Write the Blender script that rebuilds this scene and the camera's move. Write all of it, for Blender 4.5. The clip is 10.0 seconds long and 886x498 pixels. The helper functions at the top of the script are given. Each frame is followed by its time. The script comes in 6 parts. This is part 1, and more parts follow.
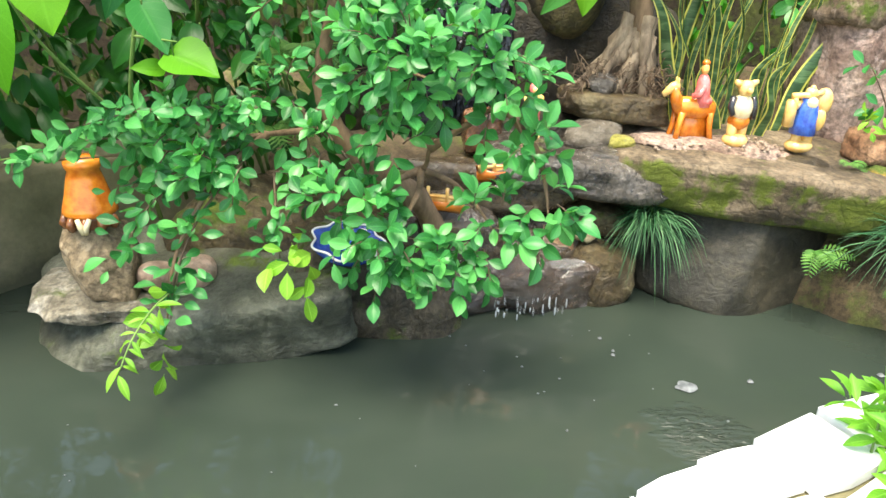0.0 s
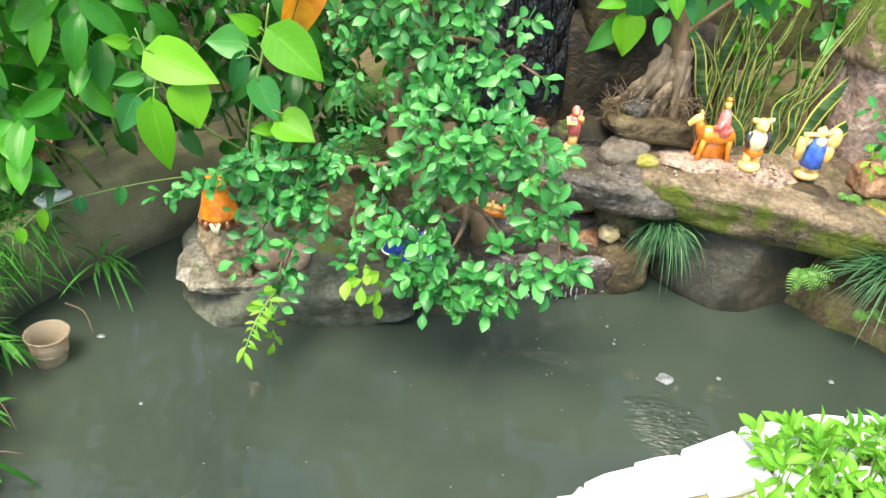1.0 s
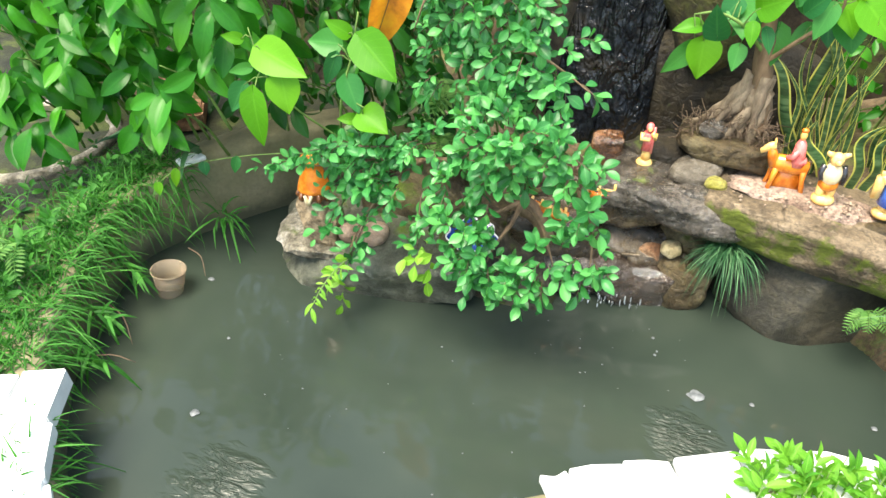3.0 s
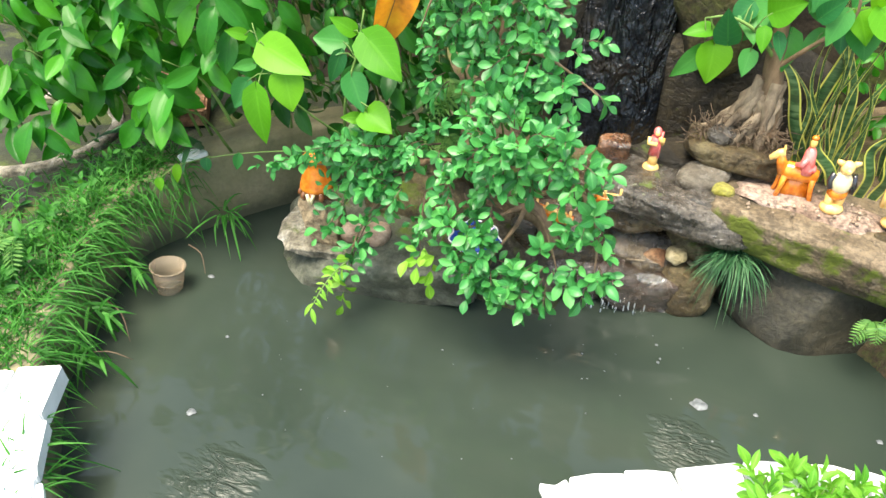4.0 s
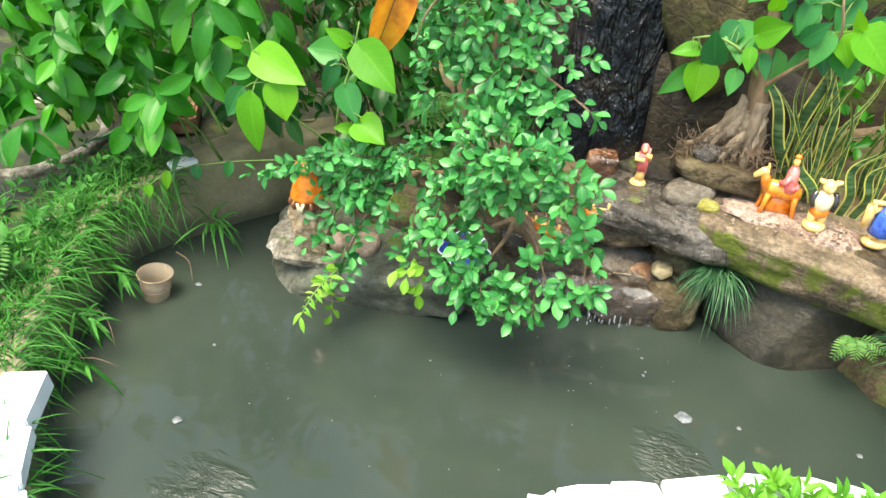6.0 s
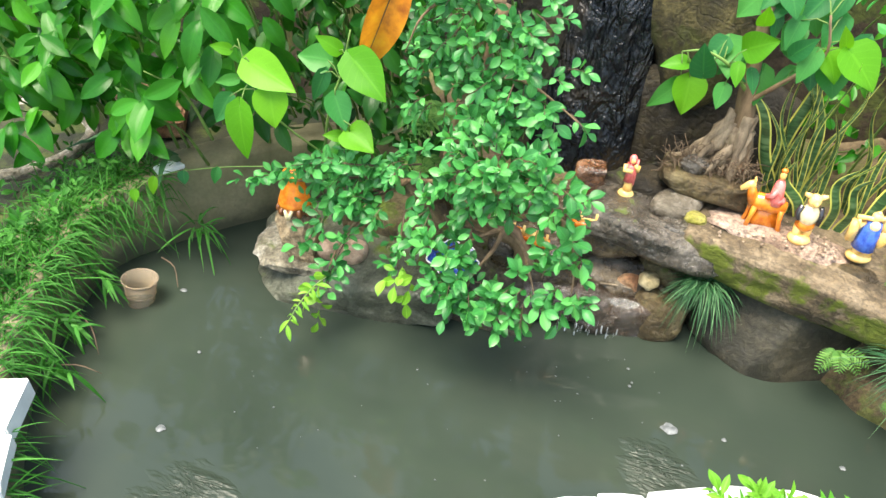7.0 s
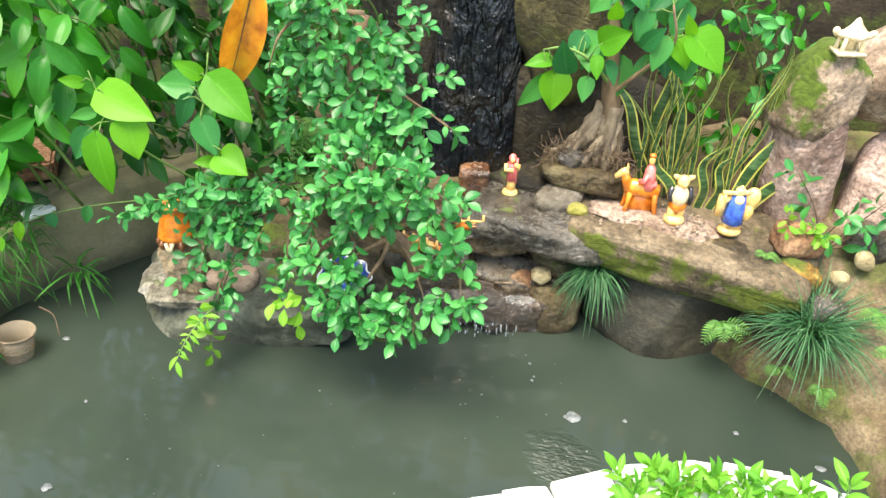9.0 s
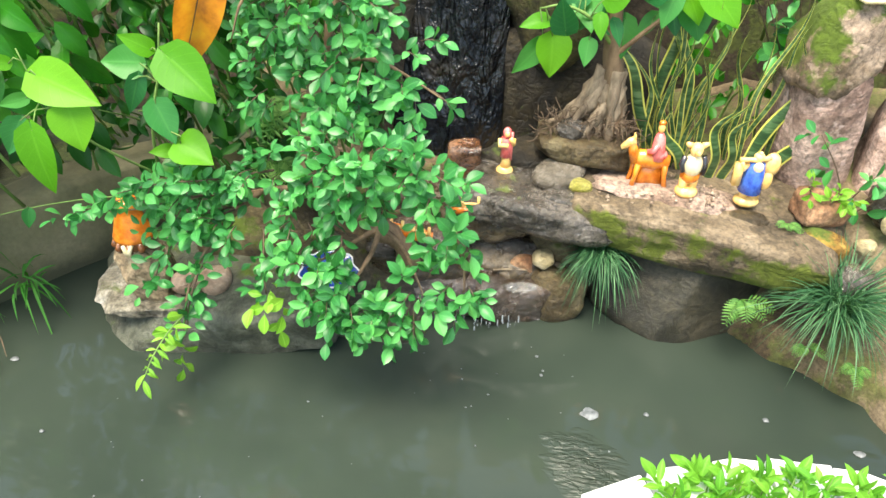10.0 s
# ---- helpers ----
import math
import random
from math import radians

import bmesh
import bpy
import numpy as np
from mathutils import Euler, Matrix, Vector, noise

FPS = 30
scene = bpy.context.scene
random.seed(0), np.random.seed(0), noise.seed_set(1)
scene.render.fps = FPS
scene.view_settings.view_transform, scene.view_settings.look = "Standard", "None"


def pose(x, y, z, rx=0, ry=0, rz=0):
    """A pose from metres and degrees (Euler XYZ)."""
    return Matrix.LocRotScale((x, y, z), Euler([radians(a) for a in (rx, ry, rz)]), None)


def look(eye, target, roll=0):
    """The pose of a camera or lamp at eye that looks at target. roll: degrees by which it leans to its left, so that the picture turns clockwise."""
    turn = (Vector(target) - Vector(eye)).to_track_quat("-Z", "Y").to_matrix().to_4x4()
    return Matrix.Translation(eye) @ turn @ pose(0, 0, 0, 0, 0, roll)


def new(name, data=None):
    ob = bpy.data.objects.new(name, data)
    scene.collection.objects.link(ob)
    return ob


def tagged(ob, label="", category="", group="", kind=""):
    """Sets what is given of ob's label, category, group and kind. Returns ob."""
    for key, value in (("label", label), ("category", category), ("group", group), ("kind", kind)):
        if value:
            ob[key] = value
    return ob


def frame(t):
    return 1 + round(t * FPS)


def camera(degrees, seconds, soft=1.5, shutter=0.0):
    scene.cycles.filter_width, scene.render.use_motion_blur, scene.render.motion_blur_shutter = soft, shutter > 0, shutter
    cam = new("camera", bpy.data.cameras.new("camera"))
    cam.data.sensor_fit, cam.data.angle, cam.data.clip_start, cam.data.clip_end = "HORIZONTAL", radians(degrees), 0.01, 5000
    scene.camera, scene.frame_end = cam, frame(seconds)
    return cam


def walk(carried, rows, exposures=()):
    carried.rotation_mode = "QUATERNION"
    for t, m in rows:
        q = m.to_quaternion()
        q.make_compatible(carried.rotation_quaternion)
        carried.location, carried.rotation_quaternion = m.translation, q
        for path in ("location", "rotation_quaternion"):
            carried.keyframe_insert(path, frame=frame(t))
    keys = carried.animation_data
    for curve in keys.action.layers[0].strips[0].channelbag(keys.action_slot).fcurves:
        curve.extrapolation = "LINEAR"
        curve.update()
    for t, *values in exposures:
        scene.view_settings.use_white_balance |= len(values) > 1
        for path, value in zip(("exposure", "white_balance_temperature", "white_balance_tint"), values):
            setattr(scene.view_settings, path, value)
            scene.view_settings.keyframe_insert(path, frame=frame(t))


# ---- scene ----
cam = camera(64.6, 10.0)
EXPOSURE = 1.84
PATH = [
    (0, (0.044, 0.002, 0.724), (0.041, 1.821, -0.108), 2.0),
    (0.5, (0.099, -0.039, 1.043), (-0.096, 1.571, -0.128), 2.5),
    (1, (0.118, -0.125, 1.179), (-0.093, 1.457, -0.025), 1.9),
    (1.5, (0.198, -0.215, 1.237), (-0.229, 1.314, 0.02), -0.5),
    (2, (0.324, -0.214, 1.273), (-0.185, 1.269, 0.031), 1.1),
    (2.5, (0.392, -0.218, 1.273), (-0.157, 1.298, 0.09), 0.3),
    (3, (0.377, -0.19, 1.267), (-0.258, 1.262, 0.048), -0.4),
    (4.5, (0.358, -0.171, 1.26), (-0.263, 1.285, 0.038), 1.5),
    (5, (0.34, -0.191, 1.263), (-0.262, 1.278, 0.046), 2.6),
    (5.5, (0.359, -0.192, 1.26), (-0.254, 1.285, 0.058), 2.0),
    (7, (0.347, -0.185, 1.269), (-0.223, 1.328, 0.091), 4.0),
    (7.5, (0.345, -0.182, 1.27), (-0.21, 1.332, 0.088), 3.7),
    (8, (0.355, -0.172, 1.272), (-0.097, 1.379, 0.093), 2.4),
    (8.5, (0.386, -0.162, 1.267), (0.013, 1.428, 0.111), 2.2),
    (9, (0.429, -0.159, 1.262), (0.053, 1.445, 0.128), 2.2),
    (9.5, (0.411, -0.142, 1.265), (0.065, 1.469, 0.132), 2.0),
    (10, (0.329, -0.025, 1.178), (0.06, 1.567, -0.002), 1.4),
]
walk(cam, [(t, look(eye, target, roll)) for t, eye, target, roll in PATH], [(0.0, EXPOSURE, 7050, 7)])

# ---- light ----
SUN_EL, SUN_AZ = 73.0, 205.0
world = bpy.data.worlds.new("sky")
scene.world = world
world.use_nodes = True
wn = world.node_tree
sky = wn.nodes.new("ShaderNodeTexSky")
sky.sky_type = "NISHITA"
sky.sun_disc = False
sky.sun_elevation, sky.sun_rotation = radians(SUN_EL), radians(SUN_AZ)
sky.air_density, sky.dust_density = 1.2, 3.0
wn.links.new(sky.outputs[0], wn.nodes["Background"].inputs[0])
wn.nodes["Background"].inputs[1].default_value = 0.15
sun = new("sun", bpy.data.lights.new("sun", "SUN"))
sun.data.energy, sun.data.angle, sun.data.color = 2.4, radians(36), (1.0, 0.95, 0.86)
sun_way = Vector((math.sin(radians(SUN_AZ)) * math.cos(radians(SUN_EL)), math.cos(radians(SUN_AZ)) * math.cos(radians(SUN_EL)), math.sin(radians(SUN_EL))))
sun.matrix_world = look(sun_way * 20, (0, 0, 0))


# ---- materials ----
class Nodes:
    """A node material under construction."""

    def __init__(self, name):
        self.mat = bpy.data.materials.new(name)
        self.mat.use_nodes = True
        self.tree = self.mat.node_tree
        self.bsdf = self.tree.nodes["Principled BSDF"]
        self.out = self.tree.nodes["Material Output"]
        self.coord = self.add("ShaderNodeTexCoord").outputs["Object"]

    def add(self, kind, operation="", data_type="", blend_type=""):
        n = self.tree.nodes.new(kind)
        if operation:
            n.operation = operation
        if data_type:
            n.data_type = data_type
        if blend_type:
            n.blend_type = blend_type
        return n

    def link(self, a, b):
        self.tree.links.new(a, b)

    def shifted(self, amount=9.0):
        info = self.add("ShaderNodeObjectInfo")
        mul = self.add("ShaderNodeMath", operation="MULTIPLY")
        mul.inputs[1].default_value = amount
        self.link(info.outputs["Random"], mul.inputs[0])
        add = self.add("ShaderNodeVectorMath", operation="ADD")
        self.link(self.coord, add.inputs[0])
        self.link(mul.outputs[0], add.inputs[1])
        self.coord = add.outputs[0]
        return info

    def noise(self, scale, detail=5.0, rough=0.6, stretch=None, distort=0.0):
        n = self.add("ShaderNodeTexNoise")
        n.inputs["Scale"].default_value, n.inputs["Detail"].default_value = scale, detail
        n.inputs["Roughness"].default_value, n.inputs["Distortion"].default_value = rough, distort
        if stretch:
            m = self.add("ShaderNodeMapping")
            m.inputs["Scale"].default_value = stretch
            self.link(self.coord, m.inputs["Vector"])
            self.link(m.outputs[0], n.inputs["Vector"])
        else:
            self.link(self.coord, n.inputs["Vector"])
        return n.outputs["Fac"]

    def ramp(self, fac, stops):
        r = self.add("ShaderNodeValToRGB")
        while len(r.color_ramp.elements) < len(stops):
            r.color_ramp.elements.new(0.5)
        for e, (p, c) in zip(r.color_ramp.elements, stops):
            e.position = p
            e.color = (*c, 1) if len(c) == 3 else c
        self.link(fac, r.inputs[0])
        return r.outputs[0]

    def step(self, fac, a, b):
        m = self.add("ShaderNodeMapRange")
        m.inputs["From Min"].default_value, m.inputs["From Max"].default_value = a, b
        self.link(fac, m.inputs[0])
        return m.outputs[0]

    def math(self, op, a, b):
        m = self.add("ShaderNodeMath", operation=op)
        for i, v in enumerate((a, b)):
            if isinstance(v, (int, float)):
                m.inputs[i].default_value = v
            else:
                self.link(v, m.inputs[i])
        return m.outputs[0]

    def mix(self, fac, a, b, blend="MIX"):
        m = self.add("ShaderNodeMix", data_type="RGBA", blend_type=blend)
        for sock, v in ((m.inputs[0], fac), (m.inputs[6], a), (m.inputs[7], b)):
            if isinstance(v, (int, float)):
                sock.default_value = v
            elif isinstance(v, tuple):
                sock.default_value = (*v, 1)
            else:
                self.link(v, sock)
        return m.outputs[2]

    def bump(self, height, strength=0.5, distance=0.004, below=None):
        b = self.add("ShaderNodeBump")
        b.inputs["Strength"].default_value, b.inputs["Distance"].default_value = strength, distance
        self.link(height, b.inputs["Height"])
        if below:
            self.link(below, b.inputs["Normal"])
        return b.outputs[0]

    def done(self, color=None, rough=None, normal=None, metal=0.0, spec=None):
        for key, v in (("Base Color", color), ("Roughness", rough), ("Normal", normal), ("Specular IOR Level", spec)):
            if v is None:
                continue
            if isinstance(v, tuple):
                self.bsdf.inputs[key].default_value = (*v, 1)
            elif isinstance(v, (int, float)):
                self.bsdf.inputs[key].default_value = v
            else:
                self.link(v, self.bsdf.inputs[key])
        self.bsdf.inputs["Metallic"].default_value = metal
        return self.mat


def rock_material(name, dark, mid, pale, moss=0.0, rough=0.75, speck=0.75, moss_color=(0.10, 0.15, 0.015), cracks=0.35, relief=1.0, up=0.08, coat=0.0):
    n = Nodes(name)
    n.shifted()
    big = n.noise(9.0, 6, 0.62, distort=0.6)
    fine = n.noise(85.0, 6, 0.7)
    base = n.ramp(big, [(0.36, dark), (0.5, mid), (0.66, pale)])
    grain = n.ramp(fine, [(0.38, (0.35, 0.34, 0.33)), (0.60, (1.2, 1.17, 1.12))])
    base = n.mix(speck, base, n.mix(1.0, base, grain, "MULTIPLY"))
    vor = n.add("ShaderNodeTexVoronoi")
    vor.feature = "DISTANCE_TO_EDGE"
    vor.inputs["Scale"].default_value = 11.0
    warp = n.add("ShaderNodeVectorMath", operation="ADD")
    wob = n.add("ShaderNodeTexNoise")
    wob.inputs["Scale"].default_value = 14.0
    n.link(n.coord, wob.inputs["Vector"])
    sc = n.add("ShaderNodeVectorMath", operation="SCALE")
    sc.inputs["Scale"].default_value = 0.12
    n.link(wob.outputs["Color"], sc.inputs[0])
    n.link(n.coord, warp.inputs[0])
    n.link(sc.outputs[0], warp.inputs[1])
    n.link(warp.outputs[0], vor.inputs["Vector"])
    crack = n.step(vor.outputs["Distance"], 0.035, 0.0)
    base = n.mix(n.math("MULTIPLY", crack, cracks), base, tuple(c * 0.4 for c in dark))
    lichen = n.step(n.noise(38.0, 4, 0.6), 0.60, 0.66)
    base = n.mix(n.math("MULTIPLY", lichen, 0.45), base, pale)
    rgh = n.math("ADD", n.math("MULTIPLY", n.noise(24.0, 3), 0.5), rough - 0.25)
    if moss:
        geo = n.add("ShaderNodeSeparateXYZ")
        n.link(n.add("ShaderNodeNewGeometry").outputs["Normal"], geo.inputs[0])
        mm = n.math("ADD", n.noise(7.0, 5, 0.7), n.math("MULTIPLY", geo.outputs[2], up))
        mm = n.step(mm, 0.66 - 0.2 * moss, 0.74 - 0.2 * moss)
        green = n.ramp(n.noise(60.0, 4), [(0.3, tuple(c * 0.55 for c in moss_color)), (0.7, moss_color)])
        base = n.mix(mm, base, green)
        rgh = n.math("MAXIMUM", rgh, n.math("MULTIPLY", mm, 0.9))
    nrm = n.bump(fine, 0.8 * relief, 0.006, n.bump(n.step(vor.outputs["Distance"], 0.0, 0.05), cracks, 0.006))
    nrm = n.bump(n.noise(24.0, 7, 0.7, distort=0.8), 0.9 * relief, 0.02, nrm)
    if coat:
        n.bsdf.inputs["Coat Weight"].default_value, n.bsdf.inputs["Coat Roughness"].default_value = coat, 0.10
        n.link(n.bump(n.noise(16.0, 5, 0.65, distort=0.6), 1.0, 0.03), n.bsdf.inputs["Coat Normal"])
    return n.done(base, rgh, nrm)


GREY = rock_material("grey_stone", (0.019, 0.016, 0.011), (0.050, 0.042, 0.031), (0.120, 0.105, 0.086), 0.08, 0.24, 0.9, relief=0.8, coat=0.7)
SLEEK = rock_material("smooth_olive_grey_stone", (0.0132, 0.0132, 0.00745), (0.0282, 0.0265, 0.0166), (0.0621, 0.0546, 0.0348), 0.0, 0.6, 0.6, cracks=0.05, relief=0.4)
WETGREY = rock_material("damp_grey_stone", (0.0317, 0.0365, 0.0238), (0.0776, 0.085, 0.0586), (0.158, 0.166, 0.123), 0.2, 0.42, 0.6, cracks=0.12, relief=0.7, coat=0.25)
BROWN = rock_material("brown_stone", (0.0344, 0.024, 0.0104), (0.0976, 0.0712, 0.032), (0.1792, 0.1472, 0.076), 0.1, 0.45)
WETBROWN = rock_material("wet_brown_stone", (0.0211, 0.0141, 0.0064), (0.0576, 0.039, 0.0186), (0.124, 0.0922, 0.0512), 0.0, 0.26, cracks=0.1, relief=0.6, coat=0.8)
SAND = rock_material("sandy_mossy_stone", (0.0522, 0.0387, 0.0216), (0.135, 0.101, 0.0594), (0.239, 0.189, 0.126), 0.98, 0.75, relief=0.7, moss_color=(0.100, 0.130, 0.010), up=-0.12)
MOSSY = rock_material("mossy_stone", (0.15, 0.105, 0.065), (0.32, 0.235, 0.16), (0.50, 0.385, 0.29), 0.98, 0.85, moss_color=(0.10, 0.16, 0.01), up=0.18)
PINK = rock_material("pinkish_stone", (0.253, 0.162, 0.130), (0.552, 0.389, 0.324), (0.805, 0.616, 0.540), 0.0, 0.8)
TAN = rock_material("tan_stone", (0.192, 0.130, 0.083), (0.384, 0.280, 0.198), (0.576, 0.480, 0.374), 0.0, 0.7)
RED = rock_material("reddish_stone", (0.15, 0.065, 0.03), (0.30, 0.15, 0.075), (0.42, 0.26, 0.15), 0.05, 0.8)
OCHRE = rock_material("ochre_mossy_stone", (0.18, 0.09, 0.01), (0.32, 0.19, 0.03), (0.45, 0.32, 0.08), 0.5, 0.8)
MOSSBROWN = rock_material("brown_stone_with_moss", (0.024, 0.021, 0.007), (0.058, 0.049, 0.016), (0.110, 0.094, 0.034), 0.8, 0.8, moss_color=(0.055, 0.060, 0.010), relief=0.7)
GREYBROWN = rock_material("grey_brown_stone", (0.0255, 0.02295, 0.01275), (0.0663, 0.0561, 0.034), (0.136, 0.1105, 0.07225), 0.3, 0.42)
PALE = rock_material("pale_yellow_stone", (0.30, 0.24, 0.12), (0.46, 0.38, 0.21), (0.62, 0.54, 0.35), 0.0, 0.6, 0.4, cracks=0.0)
LIME = rock_material("yellow_green_stone", (0.16, 0.16, 0.02), (0.30, 0.29, 0.05), (0.46, 0.42, 0.14), 0.0, 0.35)


def wet_black_material():
    n = Nodes("black_wet_rock")
    n.shifted()
    base = n.ramp(n.noise(10.0, 6), [(0.3, (0.003, 0.004, 0.006)), (0.55, (0.007, 0.009, 0.012)), (0.75, (0.03, 0.026, 0.022))])
    wet = n.step(n.noise(9.0, 5, 0.6), 0.42, 0.58)
    nrm = n.bump(n.noise(42.0, 3, 0.55, (1, 1, 0.6), 0.6), 0.9, 0.018, n.bump(n.noise(14.0, 3, 0.6, (1, 1, 0.4), 0.8), 1.0, 0.06))
    n.bsdf.inputs["Coat Weight"].default_value = 0.2
    n.bsdf.inputs["Coat Roughness"].default_value = 0.08
    n.bsdf.inputs["Coat IOR"].default_value = 1.6
    n.link(nrm, n.bsdf.inputs["Coat Normal"])
    return n.done(base, 0.2, nrm, spec=n.math("ADD", n.math("MULTIPLY", wet, 0.4), 0.1))


PALEGREY = rock_material("pale_grey_stone", (0.135, 0.119, 0.0837), (0.311, 0.284, 0.216), (0.567, 0.54, 0.472), 0.1, 0.6, 0.8)
TANGREY = rock_material("tan_grey_stone", (0.163, 0.119, 0.0667), (0.39, 0.294, 0.178), (0.65, 0.525, 0.356), 0.0, 0.7, 0.8)
SMOOTH = rock_material("smooth_pinkish_stone", (0.30, 0.195, 0.135), (0.48, 0.33, 0.24), (0.64, 0.48, 0.37), 0.0, 0.45, 0.4, cracks=0.0)
SMOOTHGREY = rock_material("smooth_grey_stone", (0.07, 0.058, 0.043), (0.13, 0.112, 0.085), (0.24, 0.215, 0.175), 0.0, 0.22, 0.4, cracks=0.0)
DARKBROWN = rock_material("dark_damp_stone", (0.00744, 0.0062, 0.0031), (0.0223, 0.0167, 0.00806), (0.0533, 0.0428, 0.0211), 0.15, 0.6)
WETRED = rock_material("wet_reddish_stone", (0.065, 0.0273, 0.0104), (0.1495, 0.065, 0.026), (0.221, 0.1105, 0.052), 0.0, 0.14, cracks=0.1, relief=0.6, coat=1.0)
SOILPINK = rock_material("pinkish_crumbled_soil", (0.16, 0.105, 0.075), (0.33, 0.235, 0.18), (0.46, 0.35, 0.29), 0.0, 0.9, 0.9, cracks=0.0)
BLACK = wet_black_material()


def wet_lip_material():
    n = Nodes("running_wet_stone")
    n.shifted()
    base = n.ramp(n.noise(14.0, 6), [(0.34, (0.016, 0.010, 0.005)), (0.52, (0.052, 0.031, 0.017)), (0.7, (0.125, 0.082, 0.050))])
    nrm = n.bump(n.noise(60.0, 5, 0.7), 0.7, 0.007, n.bump(n.noise(16.0, 6, 0.7, (1, 1, 2.5), 0.6), 1.0, 0.025))
    n.bsdf.inputs["Coat Weight"].default_value, n.bsdf.inputs["Coat Roughness"].default_value = 1.0, 0.06
    n.link(n.bump(n.noise(20.0, 4, 0.6, distort=0.8), 1.0, 0.03), n.bsdf.inputs["Coat Normal"])
    return n.done(base, n.math("ADD", n.math("MULTIPLY", n.step(n.noise(14.0, 4), 0.42, 0.62), 0.3), 0.04), nrm, spec=0.7)


WETLIP = wet_lip_material()


def earth_material(name, dark, mid, pale, moss):
    n = Nodes(name)
    big, fine = n.noise(5.0, 6, 0.65), n.noise(120.0, 5, 0.7)
    base = n.ramp(big, [(0.38, dark), (0.5, mid), (0.64, pale)])
    base = n.mix(0.6, base, n.mix(1.0, base, n.ramp(fine, [(0.38, (0.35, 0.34, 0.33)), (0.6, (1.2, 1.15, 1.1))]), "MULTIPLY"))
    mm = n.step(n.noise(6.5, 6, 0.7), 0.56 - 0.1 * moss, 0.62 - 0.1 * moss)
    base = n.mix(n.math("MULTIPLY", mm, min(1.0, moss)), base, n.ramp(n.noise(70.0, 3), [(0.3, (0.035, 0.055, 0.008)), (0.7, (0.11, 0.15, 0.02))]))
    nrm = n.bump(n.noise(45.0, 6, 0.7), 0.7, 0.01, n.bump(fine, 0.5, 0.004))
    return n.done(base, 0.9, nrm)


SOIL = earth_material("damp_brown_soil", (0.027, 0.018, 0.012), (0.066, 0.045, 0.029), (0.120, 0.087, 0.060), 0.5)
BANK = earth_material("cement_and_earth_bank", (0.0507, 0.03588, 0.01716), (0.1287, 0.09516, 0.05148), (0.2145, 0.1677, 0.103), 0.55)
WALLM = earth_material("stained_brown_wall", (0.0154, 0.0112, 0.0063), (0.0385, 0.028, 0.0154), (0.07, 0.0525, 0.0315), 0.6)


def pond_wall_material():
    """Rubbed cement with a dark band of algae along the waterline."""
    n = Nodes("algae_stained_cement")
    base = n.ramp(n.noise(4.0, 6, 0.6), [(0.34, (0.10, 0.098, 0.045)), (0.5, (0.18, 0.165, 0.085)), (0.68, (0.27, 0.235, 0.14))])
    base = n.mix(0.25, base, n.mix(1.0, base, n.ramp(n.noise(90.0, 5), [(0.35, (0.5, 0.5, 0.48)), (0.62, (1.15, 1.12, 1.1))]), "MULTIPLY"))
    pos = n.add("ShaderNodeSeparateXYZ")
    n.link(n.add("ShaderNodeNewGeometry").outputs["Position"], pos.inputs[0])
    high = n.math("ADD", pos.outputs[2], n.math("MULTIPLY", n.noise(11.0, 5, 0.65), 0.12))
    base = n.mix(n.math("MULTIPLY", n.step(high, 0.14, 0.09), 0.8), base, (0.045, 0.052, 0.030))
    return n.done(base, 0.7, n.bump(n.noise(30.0, 6, 0.7), 0.35, 0.008))


POND = pond_wall_material()
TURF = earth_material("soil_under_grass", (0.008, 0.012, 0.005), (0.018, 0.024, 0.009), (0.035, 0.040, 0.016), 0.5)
PAVE = earth_material("grey_paving", (0.13, 0.125, 0.115), (0.22, 0.21, 0.19), (0.32, 0.31, 0.29), 0.0)


def marble_material():
    n = Nodes("white_stone_slab")
    n.shifted()
    base = n.ramp(n.noise(14.0, 5), [(0.3, (0.66, 0.67, 0.66)), (0.7, (0.84, 0.85, 0.83))])
    base = n.mix(n.math("MULTIPLY", n.step(n.noise(30.0, 5, 0.7), 0.62, 0.75), 0.35), base, (0.45, 0.43, 0.36))
    return n.done(base, 0.55, n.bump(n.noise(90.0, 5), 0.4, 0.003))


MARBLE = marble_material()


def water_material():
    """Murky water: a dark grey-green body under a clear mirror surface, stirred in two places."""
    n = Nodes("murky_pond_water")
    base = n.ramp(n.noise(1.1, 4, 0.55, distort=0.5), [(0.32, (0.020, 0.029, 0.022)), (0.5, (0.029, 0.040, 0.030)), (0.68, (0.040, 0.050, 0.036))])
    nrm = n.bump(n.noise(7.0, 2, 0.5, (1.0, 1.6, 1.0)), 0.10, 0.02)
    nrm = n.bump(n.noise(40.0, 2, 0.5, (1.0, 1.8, 1.0)), 0.03, 0.006, nrm)
    stir = None
    for place, reach in (((0.47, 0.90, 0.0), 0.10), ((-0.40, 0.40, 0.0), 0.12)):
        away = n.add("ShaderNodeVectorMath", operation="DISTANCE")
        n.link(n.coord, away.inputs[0])
        away.inputs[1].default_value = place
        ragged = n.math("ADD", away.outputs["Value"], n.math("MULTIPLY", n.noise(11.0, 3, 0.6, (0.6, 1.6, 1.0)), 0.16))
        near = n.step(ragged, reach + 0.07, reach * 0.3 + 0.05)
        stir = near if stir is None else n.math("MAXIMUM", stir, near)
    wave = n.math("MULTIPLY", n.noise(34.0, 3, 0.6, (0.6, 1.7, 1.0), 1.2), stir)
    nrm = n.bump(wave, 1.0, 0.02, nrm)
    n.bsdf.inputs["IOR"].default_value = 1.33
    return n.done(base, 0.03, nrm)


